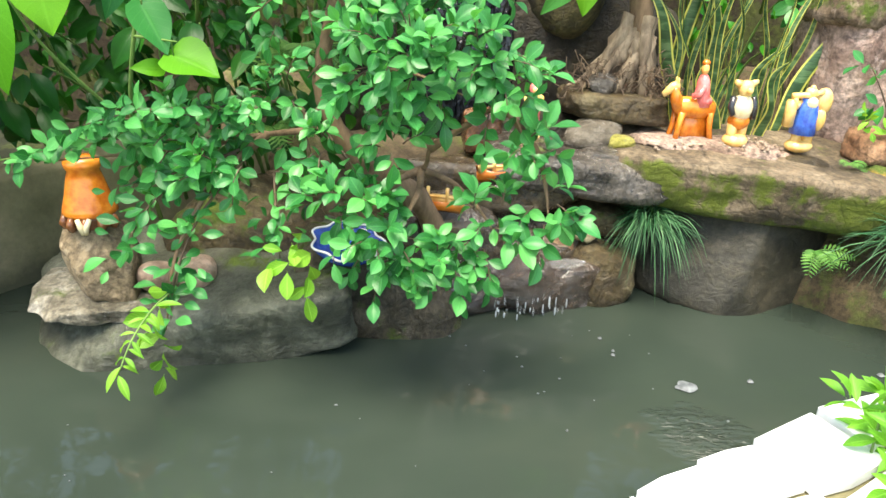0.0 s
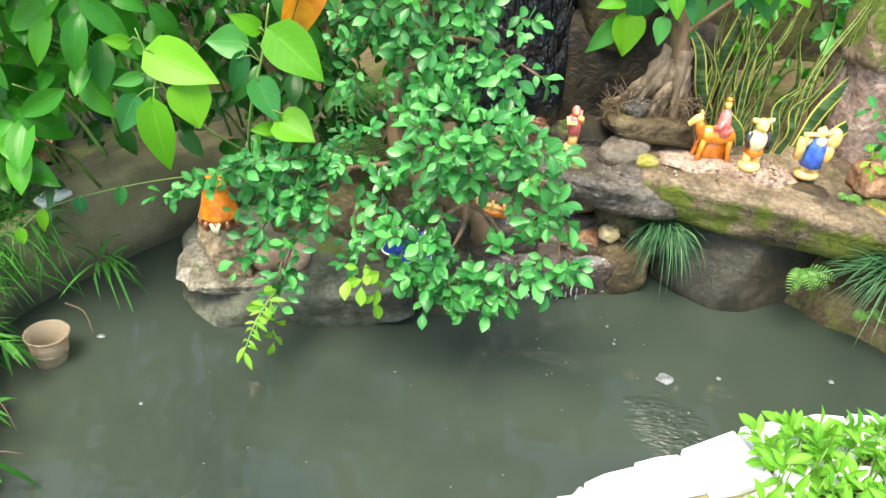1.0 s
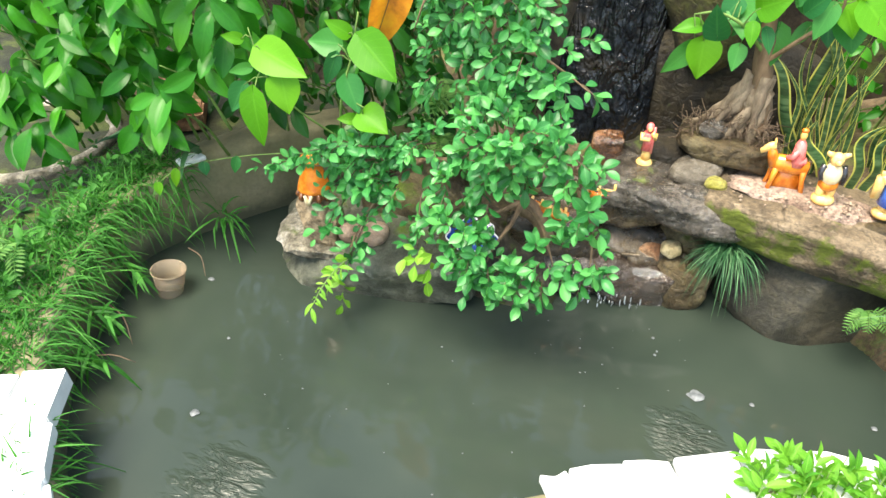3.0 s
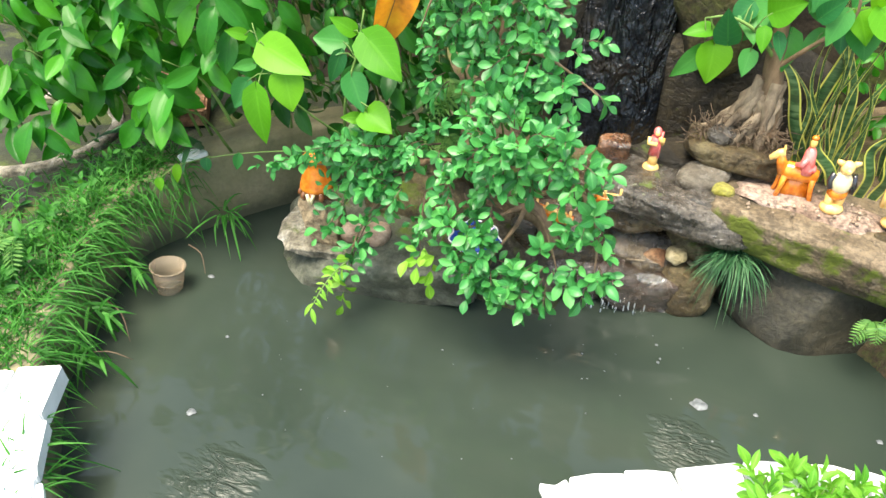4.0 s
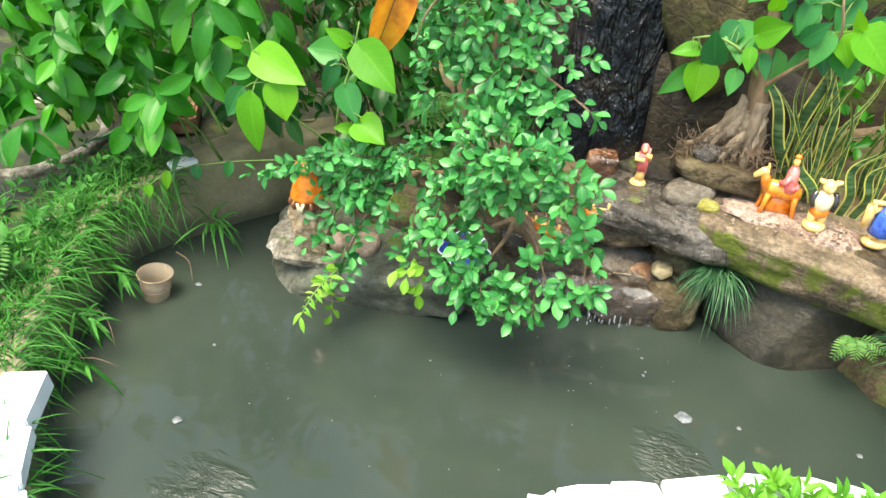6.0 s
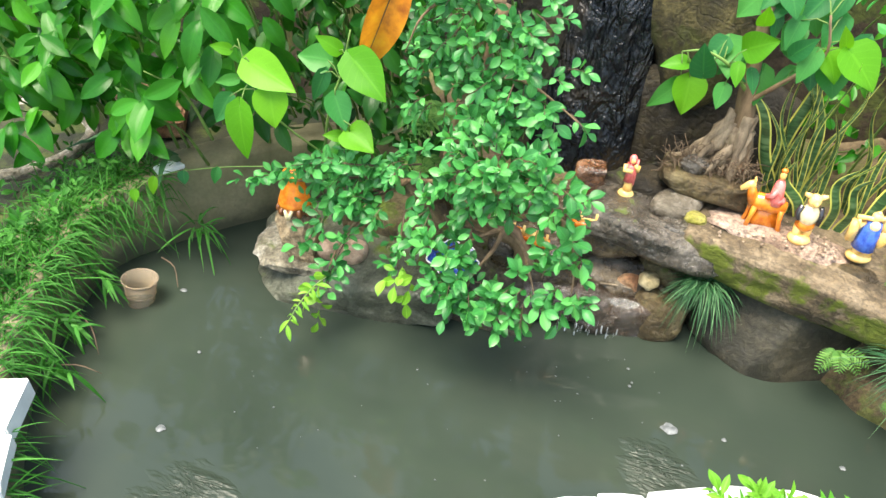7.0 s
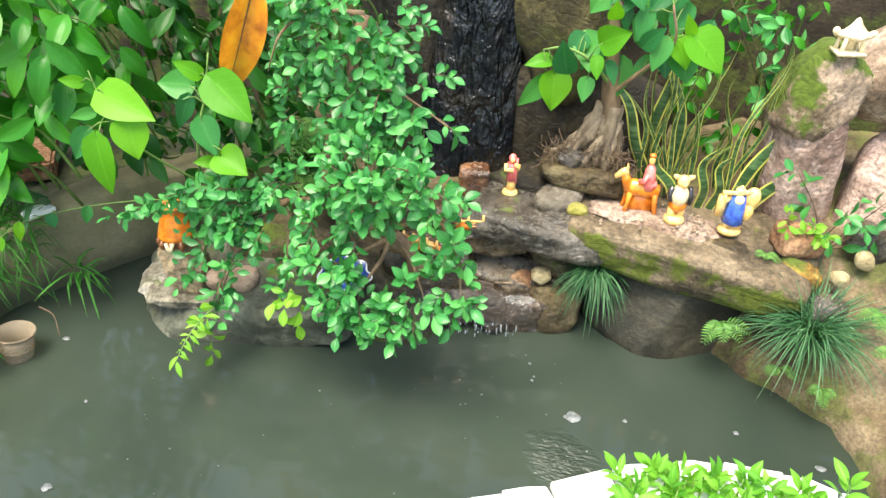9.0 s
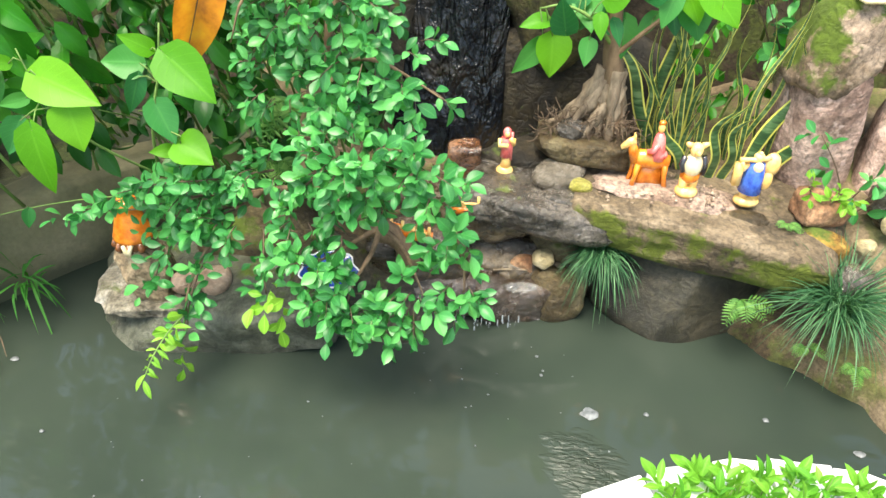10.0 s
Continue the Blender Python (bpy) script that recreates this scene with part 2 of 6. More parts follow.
WATER = water_material()


def leaf_material(name, a, b, c, rough=0.38, through_light=0.35, veins=0.5, island=False, sheen=0.24):
    """Leaf blade with a midrib and side veins, light passing through it."""
    n = Nodes(name)
    rnd = n.add("ShaderNodeNewGeometry").outputs["Random Per Island"] if island else n.add("ShaderNodeObjectInfo").outputs["Random"]
    base = n.ramp(rnd, [(0.0, a), (0.5, b), (1.0, c)])
    uv = n.add("ShaderNodeSeparateXYZ")
    n.link(n.add("ShaderNodeTexCoord").outputs["UV"], uv.inputs[0])
    v = n.math("ABSOLUTE", uv.outputs[0], 0.0)
    rib = n.step(v, 0.10, 0.03)
    wave = n.math("FRACT", n.math("MULTIPLY", n.math("SUBTRACT", uv.outputs[1], n.math("MULTIPLY", v, 0.28)), 7.0), 0.0)
    side = n.step(n.math("ABSOLUTE", n.math("SUBTRACT", wave, 0.5), 0.0), 0.09, 0.02)
    vein = n.math("MAXIMUM", rib, n.math("MULTIPLY", side, 0.5))
    base = n.mix(n.math("MULTIPLY", vein, veins), base, tuple(min(1.0, x * 1.7 + 0.03) for x in c))
    base = n.mix(0.35, base, n.mix(1.0, base, n.ramp(n.noise(70.0, 3), [(0.3, (0.6, 0.65, 0.6)), (0.7, (1.2, 1.15, 1.1))]), "MULTIPLY"))
    n.done(base, rough, n.bump(vein, 0.25, 0.001), spec=sheen)
    tr = n.add("ShaderNodeBsdfTranslucent")
    n.link(n.mix(1.0, base, (1.25, 1.2, 0.55), "MULTIPLY"), tr.inputs[0])
    ms = n.add("ShaderNodeMixShader")
    ms.inputs[0].default_value = through_light
    n.link(n.bsdf.outputs[0], ms.inputs[1])
    n.link(tr.outputs[0], ms.inputs[2])
    n.link(ms.outputs[0], n.out.inputs[0])
    return n.mat


BUSH_A, BUSH_B, BUSH_C = (0.017, 0.130, 0.028), (0.046, 0.255, 0.062), (0.115, 0.43, 0.105)
LEAF_BUSH = leaf_material("bush_leaf", BUSH_A, BUSH_B, BUSH_C, 0.32, 0.30, 0.18, False, 0.42)
LEAF_BUSH_I = leaf_material("bush_leaf_joined", BUSH_A, BUSH_B, BUSH_C, 0.32, 0.30, 0.18, True, 0.42)
LEAF_LIME = leaf_material("young_bush_leaf", (0.12, 0.32, 0.03), (0.17, 0.40, 0.035), (0.24, 0.48, 0.06), 0.4, 0.4)
LEAF_HEART = leaf_material("heart_leaf", (0.0175, 0.126, 0.04), (0.035, 0.2, 0.048), (0.07, 0.284, 0.048), 0.36, 0.35, 0.14)
LEAF_YOUNG = leaf_material("young_heart_leaf", (0.065, 0.27, 0.012), (0.10, 0.34, 0.015), (0.145, 0.40, 0.02), 0.4, 0.45, 0.12)
LEAF_SHRUB = leaf_material("shrub_leaf", (0.0149, 0.125, 0.00984), (0.0316, 0.203, 0.0144), (0.0714, 0.31, 0.0236), 0.28, 0.35, 0.05)
LEAF_SHRUB_I = leaf_material("shrub_leaf_joined", (0.0149, 0.125, 0.00984), (0.0316, 0.203, 0.0144), (0.0714, 0.31, 0.0236), 0.28, 0.35, 0.05, True)
# shrub leaf darkened to about 0.4: background shade painted into the colour
LEAF_SHADE = leaf_material("shaded_shrub_leaf", (0.0056, 0.0473, 0.0064), (0.0126, 0.0893, 0.0096), (0.028, 0.147, 0.0144), 0.35, 0.3, 0.05)
LEAF_SHADE_I = leaf_material("shaded_shrub_leaf_joined", (0.0056, 0.0473, 0.0064), (0.0126, 0.0893, 0.0096), (0.028, 0.147, 0.0144), 0.35, 0.3, 0.05, True)
LEAF_FRONT = leaf_material("bright_low_leaf", (0.05, 0.22, 0.02), (0.10, 0.32, 0.03), (0.18, 0.42, 0.05), 0.4, 0.4, 0.4)
GRASS = leaf_material("grass_blade", (0.0159, 0.0937, 0.0101), (0.0325, 0.17, 0.0202), (0.0723, 0.259, 0.0397), 0.55, 0.35, 0.1, True)
SEDGE = leaf_material("dark_sedge_blade", (0.015, 0.065, 0.028), (0.035, 0.12, 0.045), (0.12, 0.26, 0.12), 0.4, 0.25, 0.1, True)
SEDGE_ONE = leaf_material("single_sedge_blade", (0.015, 0.065, 0.028), (0.035, 0.12, 0.045), (0.12, 0.26, 0.12), 0.4, 0.25, 0.1)
GRASS_ONE = leaf_material("single_grass_blade", (0.0159, 0.0937, 0.0101), (0.0325, 0.17, 0.0202), (0.0723, 0.259, 0.0397), 0.55, 0.35, 0.1)
FERN = leaf_material("fern_leaflet", (0.0525, 0.1725, 0.03375), (0.08625, 0.225, 0.04125), (0.1425, 0.3, 0.0675), 0.5, 0.4, 0.2, True)


def wood_material(name, dark, pale):
    n = Nodes(name)
    base = n.ramp(n.noise(40.0, 6, 0.7, (1, 1, 0.25)), [(0.3, dark), (0.7, pale)])
    return n.done(base, 0.8, n.bump(n.noise(70.0, 6, 0.7, (1, 1, 0.3)), 0.7, 0.004))


BARK = wood_material("tan_bark", (0.09, 0.055, 0.028), (0.30, 0.20, 0.115))
ROOT = wood_material("pale_root_bark", (0.055, 0.036, 0.020), (0.36, 0.28, 0.185))
TWIG = wood_material("thin_brown_twig", (0.06, 0.039, 0.024), (0.156, 0.108, 0.066))
STALK = wood_material("green_stalk", (0.08, 0.16, 0.03), (0.18, 0.30, 0.07))


def glaze(name, color, shade, rough=0.18):
    n = Nodes(name)
    base = n.ramp(n.noise(50.0, 4), [(0.32, shade), (0.62, color)])
    n.bsdf.inputs["Coat Weight"].default_value = 0.4
    n.bsdf.inputs["Coat Roughness"].default_value = 0.08
    return n.done(base, rough, n.bump(n.noise(120.0, 3), 0.15, 0.001))


G_ORANGE = glaze("orange_glaze", (0.80, 0.27, 0.03), (0.55, 0.12, 0.012))
G_YELLOW = glaze("yellow_cream_glaze", (0.88, 0.62, 0.24), (0.78, 0.42, 0.10))
G_CREAM = glaze("cream_glaze", (0.85, 0.74, 0.47), (0.72, 0.55, 0.28))
G_RED = glaze("red_pink_glaze", (0.80, 0.24, 0.22), (0.64, 0.07, 0.06))
G_BLUE = glaze("cobalt_glaze", (0.06, 0.17, 0.62), (0.015, 0.04, 0.30))
G_COBALT = glaze("deep_cobalt_glaze", (0.025, 0.08, 0.36), (0.008, 0.02, 0.17))
G_BLACK = glaze("black_glaze", (0.03, 0.03, 0.035), (0.01, 0.01, 0.012))
G_WHITE = glaze("white_glaze", (0.78, 0.79, 0.80), (0.55, 0.57, 0.62))
G_BROWN = glaze("brown_glaze", (0.26, 0.10, 0.035), (0.10, 0.035, 0.015))


def plastic_material():
    n = Nodes("clouded_clear_plastic")
    n.bsdf.inputs["Transmission Weight"].default_value = 0.72
    n.bsdf.inputs["IOR"].default_value = 1.08
    return n.done((0.56, 0.47, 0.35), 0.15, n.bump(n.noise(30.0), 0.1, 0.002))


PLASTIC = plastic_material()


def film_material():
    n = Nodes("falling_water")
    n.bsdf.inputs["Transmission Weight"].default_value = 0.9
    n.bsdf.inputs["IOR"].default_value = 1.33
    return n.done((0.85, 0.88, 0.88), 0.08, n.bump(n.noise(60.0), 0.4, 0.004))


FILM = film_material()


def foam_material():
    n = Nodes("white_foam")
    return n.done(n.ramp(n.noise(60.0), [(0.35, (0.05, 0.058, 0.06)), (0.62, (0.17, 0.185, 0.19))]), 0.6, n.bump(n.noise(90.0), 0.5, 0.004))


FOAM = foam_material()
FROTH = glaze("white_frothy_water", (0.55, 0.58, 0.60), (0.25, 0.28, 0.30), 0.1)


def orange_leaf_material():
    n = Nodes("withered_orange_leaf")
    base = n.ramp(n.noise(16.0, 5, 0.6, (1, 1, 0.35)), [(0.3, (0.30, 0.07, 0.012)), (0.5, (0.72, 0.27, 0.02)), (0.72, (0.86, 0.45, 0.03))])
    n.done(base, 0.4, n.bump(n.noise(40.0, 4, 0.6, (1, 1, 0.2)), 0.4, 0.003))
    tr = n.add("ShaderNodeBsdfTranslucent")
    n.link(base, tr.inputs[0])
    ms = n.add("ShaderNodeMixShader")
    ms.inputs[0].default_value = 0.3
    n.link(n.bsdf.outputs[0], ms.inputs[1])
    n.link(tr.outputs[0], ms.inputs[2])
    n.link(ms.outputs[0], n.out.inputs[0])
    return n.mat


WITHER = orange_leaf_material()


def sans_material():
    """Snake-plant blade: dark banded middle, yellow margins."""
    n = Nodes("snake_plant_blade")
    uv = n.add("ShaderNodeSeparateXYZ")
    n.link(n.add("ShaderNodeTexCoord").outputs["UV"], uv.inputs[0])
    band = n.noise(30.0, 4, 0.6, (0.4, 0.4, 2.4), 0.8)
    mid = n.ramp(band, [(0.38, (0.018, 0.055, 0.018)), (0.5, (0.040, 0.105, 0.034)), (0.62, (0.10, 0.18, 0.075))])
    edge = n.step(n.math("ABSOLUTE", uv.outputs[0], 0.0), 0.70, 0.80)
    base = n.mix(edge, mid, n.ramp(n.noise(9.0), [(0.3, (0.42, 0.46, 0.07)), (0.7, (0.72, 0.66, 0.16))]))
    return n.done(base, 0.35, n.bump(band, 0.15, 0.002))


SANS = sans_material()


# ---- mesh helpers ----
class MB:
    """Collects vertices, faces, slots and leaf coordinates for one mesh."""

    def __init__(self):
        self.v, self.f, self.m, self.uv, self.n = [], [], [], [], 0

    def put(self, verts, faces, slot=0, uv=None):
        verts = np.asarray(verts, float).reshape(-1, 3)
        self.v.append(verts)
        self.f += [[i + self.n for i in f] for f in faces]
        self.m += [slot] * len(faces)
        self.uv.append(np.zeros((len(verts), 2)) if uv is None else np.asarray(uv, float))
        self.n += len(verts)
        return self

    def ball(self, c, r, slot=0, seg=14, rings=9, m=None):
        """An ellipsoid with radii r at c."""
        vs, fs = [(0, 0, 1)], []
        for i in range(1, rings):
            a = math.pi * i / rings
            vs += [(math.sin(a) * math.cos(2 * math.pi * j / seg), math.sin(a) * math.sin(2 * math.pi * j / seg), math.cos(a)) for j in range(seg)]
        vs.append((0, 0, -1))
        last = len(vs) - 1
        for j in range(seg):
            k = (j + 1) % seg
            fs.append([0, 1 + j, 1 + k])
            for i in range(rings - 2):
                p, q = 1 + i * seg, 1 + (i + 1) * seg
                fs.append([p + j, q + j, q + k, p + k])
            fs.append([last, last - seg + k, last - seg + j])
        vs = np.array(vs) * np.array(r if isinstance(r, (tuple, list)) else (r, r, r))
        if m is not None:
            vs = vs @ np.array(m.to_3x3()).T
        return self.put(vs + np.array(c), fs, slot)

    def tube(self, pts, radii, slot=0, sides=8, cap=True, wobble=0.0):
        pts = [Vector(p) for p in pts]
        if isinstance(radii, (int, float)):
            radii = [radii] * len(pts)
        vs, fs = [], []
        side = None
        for i, p in enumerate(pts):
            t = (pts[min(i + 1, len(pts) - 1)] - pts[max(i - 1, 0)]).normalized()
            if side is None:
                side = t.orthogonal().normalized()
            side = (side - t * side.dot(t)).normalized()
            up = t.cross(side)
            for j in range(sides):
                a = 2 * math.pi * j / sides
                rr = radii[i] * (1 + wobble * noise.noise(p * 60 + Vector((j * 1.7, 0, 0))))
                vs.append(p + side * (math.cos(a) * rr) + up * (math.sin(a) * rr))
        for i in range(len(pts) - 1):
            for j in range(sides):
                k = (j + 1) % sides
                fs.append([i * sides + j, i * sides + k, (i + 1) * sides + k, (i + 1) * sides + j])
        if cap:
            fs += [list(range(sides))[::-1], [(len(pts) - 1) * sides + j for j in range(sides)]]
        return self.put([tuple(v) for v in vs], fs, slot)

    def lathe(self, profile, c=(0, 0, 0), slot=0, seg=24, squash=1.0):
        vs, fs = [], []
        for r, z in profile:
            vs += [(c[0] + r * math.cos(2 * math.pi * j / seg), c[1] + squash * r * math.sin(2 * math.pi * j / seg), c[2] + z) for j in range(seg)]
        for i in range(len(profile) - 1):
            for j in range(seg):
                k = (j + 1) % seg
                fs.append([i * seg + j, i * seg + k, (i + 1) * seg + k, (i + 1) * seg + j])
        return self.put(vs, fs, slot)

    def box(self, c, s, slot=0, m=None, bevel=0.12):
        """A block with softened edges: eight corners cut back."""
        bm = bmesh.new()
        bmesh.ops.create_cube(bm, size=1.0)
        bmesh.ops.scale(bm, vec=s, verts=bm.verts)
        bmesh.ops.bevel(bm, geom=bm.edges[:], offset=bevel * min(s), segments=2, affect="EDGES")
        if m is not None:
            bmesh.ops.transform(bm, matrix=m.to_4x4(), verts=bm.verts)
        bmesh.ops.translate(bm, vec=c, verts=bm.verts)
        bm.verts.index_update()
        self.put([tuple(v.co) for v in bm.verts], [[v.index for v in f.verts] for f in bm.faces], slot)
        bm.free()
        return self

    def mesh(self, name, mats, smooth=True):
        me = bpy.data.meshes.new(name)
        verts = np.concatenate(self.v)
        me.from_pydata(verts.tolist(), [], self.f)
        mats = mats if isinstance(mats, (list, tuple)) else [mats]
        for m in mats:
            me.materials.append(m)
        me.polygons.foreach_set("material_index", self.m)
        me.polygons.foreach_set("use_smooth", [smooth] * len(self.f))
        layer = me.uv_layers.new(name="leaf")
        loops = np.zeros(len(me.loops), int)
        me.loops.foreach_get("vertex_index", loops)
        layer.data.foreach_set("uv", np.concatenate(self.uv)[loops].ravel())
        me.update()
        return me


def part(name, mb, mats, parent=None, label="", at=None, smooth=True):
    """One mesh object, under its thing when there is one."""
    data = mb.mesh(name, mats, smooth) if isinstance(mb, MB) else mb
    ob = new(name, data)
    if at is not None:
        ob.matrix_basis = at
    if parent is not None:
        ob.parent = parent
    if label:
        ob["label"] = label
    return ob


def holder(name, at, label, category, group="", kind=""):
    ob = new(name)
    ob.matrix_basis = at if isinstance(at, Matrix) else Matrix.Translation(at)
    ob.empty_display_size = 0.02
    return tagged(ob, label, category, group, kind)


def fbm(p, octaves=4):
    return noise.fractal(p, 0.9, 2.1, octaves)


def chiselled(size, seed, planes=16, power=16.0, sub=4, rough=0.10, boxy=0.8):
    """A stone: the rounded meeting of random planes, roughened."""
    rs = np.random.RandomState(seed)
    bm = bmesh.new()
    bmesh.ops.create_icosphere(bm, subdivisions=sub, radius=1.0)
    d = np.array([v.co[:] for v in bm.verts])
    nv = rs.normal(size=(planes, 3))
    nv /= np.linalg.norm(nv, axis=1)[:, None]
    h = rs.uniform(0.72, 1.0, planes)
    ax = np.vstack([np.eye(3), -np.eye(3)])
    nv, h = np.vstack([nv, ax]), np.concatenate([h, np.full(6, boxy) + rs.uniform(-0.06, 0.06, 6)])
    s = (np.maximum(d @ nv.T, 0) / h) ** power
    d = d / (s.sum(1) ** (1 / power))[:, None]
    d *= 1 / np.abs(d).max(0)
    half = np.array(size) / 2
    off = rs.uniform(-50, 50, 3)
    mean = float(np.mean(half))
    faces = [[v.index for v in f.verts] for f in bm.faces]
    bm.free()
    out = []
    for q in d:
        p = Vector(q * half)
        k = fbm(Vector(q * half / mean * 1.5 + off), 4) * rough
        strata = abs(fbm(Vector((p.x * 12, p.y * 12, p.z * 55)) + Vector(off), 3))
        k += (fbm(Vector(q * half * 40 + off), 3) * 0.5 - strata * 0.4) * rough * 0.4 * min(1.0, 0.07 / mean)
        out.append(p * (1 + k))
    return MB().put([tuple(p) for p in out], faces)


def rock(at, size, seed, mat, label, turn=(0, 0, 0), name="rock", category="rock", group="pond rocks", sub=4, **kw):
    mb = chiselled(size, seed, sub=sub, **kw)
    ob = part(name, mb, mat, None, "", pose(*at, *turn))
    return tagged(ob, label, category, group)


def leaf_rows(kind, u):
    """Half width of a leaf, 0 at base to 1 at tip, at length u, over its own width."""
    if kind == "obovate":
        return math.sin(math.pi * min(1, u ** 1.15)) ** 0.85
    if kind == "ellipse":
        return math.sin(math.pi * u) ** 0.75 * (1 - 0.2 * u ** 4)
    if kind == "heart":
        return max(0.0, math.sin(math.pi * min(1.0, u ** 0.58))) ** 0.8 * (1 - 0.3 * u ** 3) + 0.02 * (1 - u)
    return max(0.04, (1 - u) ** 0.7 * min(1, 0.5 + u * 3))


def leaf_shape(kind, length, width, fold=0.25, curl=0.25, rows=8, stalk=0.0, twist=0.0, ripple=0.0, seed=0):
    """Verts, faces and coordinates of a leaf: base at the origin, along +y, upper side +z."""
    vs, uv, fs = [], [], []
    cols = (-1.0, -0.5, 0.0, 0.5, 1.0)
    rs = random.Random(seed)
    ph = rs.uniform(0, 6)
    for i in range(rows + 1):
        u = i / rows
        w = leaf_rows(kind, u) * width / 2
        bend = curl * u * u * length
        for v in cols:
            x = v * w
            y = u * length * (1 - 0.25 * curl * u)
            z = abs(v) * w * fold * 2 - bend
            if kind == "heart":
                y -= 0.17 * length * abs(v) ** 1.2 * max(0.0, 1 - u * 2.6)
            z += ripple * width * math.sin(u * 9 + ph + v) * abs(v)
            a = twist * u
            vs.append((x * math.cos(a) - z * math.sin(a) * 0.0, y + stalk, z + x * math.sin(a)))
            uv.append((v, u))
    for i in range(rows):
        for j in range(4):
            a = i * 5 + j
            fs.append([a, a + 1, a + 6, a + 5])
    if stalk:
        k, t = len(vs), max(0.0006, width * 0.012)
        vs += [(-t, 0, 0), (t, 0, 0), (t, stalk, 0), (-t, stalk, 0), (0, 0, -t), (0, stalk, -t)]
        uv += [(0, 0)] * 6
        fs += [[k, k + 1, k + 2, k + 3], [k, k + 3, k + 5, k + 4], [k + 1, k + 4, k + 5, k + 2]]
    return np.array(vs), fs, np.array(uv)


def aim(p, way, up, roll=0.0, scale=1.0):
    """A matrix at p whose y runs along way and whose z leans to up."""
    y = Vector(way).normalized()
    x = y.cross(Vector(up))
    x = x.normalized() if x.length > 1e-4 else y.orthogonal().normalized()
    z = x.cross(y)
    m = Matrix((x, y, z)).transposed().to_4x4() @ Matrix.Rotation(roll, 4, "Y")
    return Matrix.Translation(p) @ m @ Matrix.Scale(scale, 4)


def spread(mats_and_shapes):
    """All leaves of a list of (matrix, shape) in one builder."""
    mb = MB()
    for m, (vs, fs, uv) in mats_and_shapes:
        a = np.array(m)
        mb.put(vs @ a[:3, :3].T + a[:3, 3], fs, 0, uv)
    return mb


def rand_way(r, up=0.0):
    while True:
        v = Vector((r.uniform(-1, 1), r.uniform(-1, 1), r.uniform(-1, 1)))
        if 0.1 < v.length < 1:
            return (v.normalized() + Vector((0, 0, up))).normalized()


def along(pts, n):
    """Points of a smooth curve through pts."""
    pts = [Vector(p) for p in pts]
    ext = [pts[0] * 2 - pts[1]] + pts + [pts[-1] * 2 - pts[-2]]
    out = []
    for i in range(n + 1):
        s = i / n * (len(pts) - 1)
        k = min(int(s), len(pts) - 2)
        t = s - k
        a, b, c, d = ext[k:k + 4]
        out.append(0.5 * (2 * b + (c - a) * t + (2 * a - 5 * b + 4 * c - d) * t * t + (3 * b - a - 3 * c + d) * t ** 3))
    return out


# ---- setting ----
def sheet(name, xs, ys, height, mat, label):
    rim = (xs[0], xs[-1], ys[0], ys[-1])
    vs = [(x, y, -0.26 if name != "ground" and (x in rim[:2] or y in rim[2:]) else height(x, y)) for y in ys for x in xs]
    w = len(xs)
    fs = [[j * w + i, j * w + i + 1, (j + 1) * w + i + 1, (j + 1) * w + i] for j in range(len(ys) - 1) for i in range(w - 1)]
    return tagged(part(name, MB().put(vs, fs), mat), label, name.split("_")[0], "", "structure")


sheet("ground", [-900, -60, -8, -3, 0, 3, 8, 60, 900], [-900, -60, -8, -3, 0, 3, 8, 60, 900], lambda x, y: -0.25, PAVE, "grey paved yard ground round the pond")

# inner edge of the pond wall: x, y, height of its top
EDGE = [(-0.2, 1.74, 0.24), (-0.5, 1.62, 0.24), (-0.72, 1.47, 0.24), (-0.85, 1.32, 0.24), (-0.94, 1.19, 0.23), (-1.03, 1.03, 0.22), (-1.06, 0.91, 0.21), (-1.02, 0.78, 0.20), (-0.95, 0.62, 0.18), (-0.86, 0.46, 0.17), (-0.75, 0.34, 0.16), (-0.62, 0.24, 0.15), (-0.45, 0.14, 0.13), (-0.22, 0.16, 0.12), (0.02, 0.37, 0.12), (0.16, 0.515, 0.12), (0.275, 0.61, 0.12), (0.36, 0.67, 0.12), (0.46, 0.72, 0.12), (0.565, 0.785, 0.12), (0.68, 0.835, 0.12), (0.77, 0.855, 0.12), (0.88, 0.865, 0.12), (1.0, 0.85, 0.12), (1.12, 0.81, 0.12), (1.3, 0.7, 0.12)]
SHORE = [(-0.62, 1.80), (-0.42, 1.55), (-0.34, 1.38), (-0.26, 1.28), (0.0, 1.30), (0.25, 1.43), (0.5, 1.47), (0.72, 1.44), (0.80, 1.355), (0.88, 1.285), (0.99, 1.225), (1.07, 1.175), (1.10, 1.09), (1.115, 0.98), (1.14, 0.80), (1.22, 0.5)]


def outward(pts, i, n):
    a, b = pts[max(i - 1, 0)], pts[min(i + 1, n - 1)]
    t = Vector((b[0] - a[0], b[1] - a[1], 0)).normalized()
    return Vector((t.y, -t.x, 0))


edge = along(EDGE, 120)
mb = MB()
vs, fs, nE = [], [], len(edge)
for i, p in enumerate(edge):
    out = outward(edge, i, nE)
    wob = 0.012 * fbm(p * 6)
    q = p + out * wob
    far = p + out * 0.13
    vs += [(q.x, q.y, -0.25), (q.x, q.y, p.z * 0.5), (q.x + out.x * 0.004, q.y + out.y * 0.004, p.z - 0.012), (q.x + out.x * 0.014, q.y + out.y * 0.014, p.z), (far.x, far.y, p.z), (far.x + out.x * 0.01, far.y + out.y * 0.01, -0.25)]
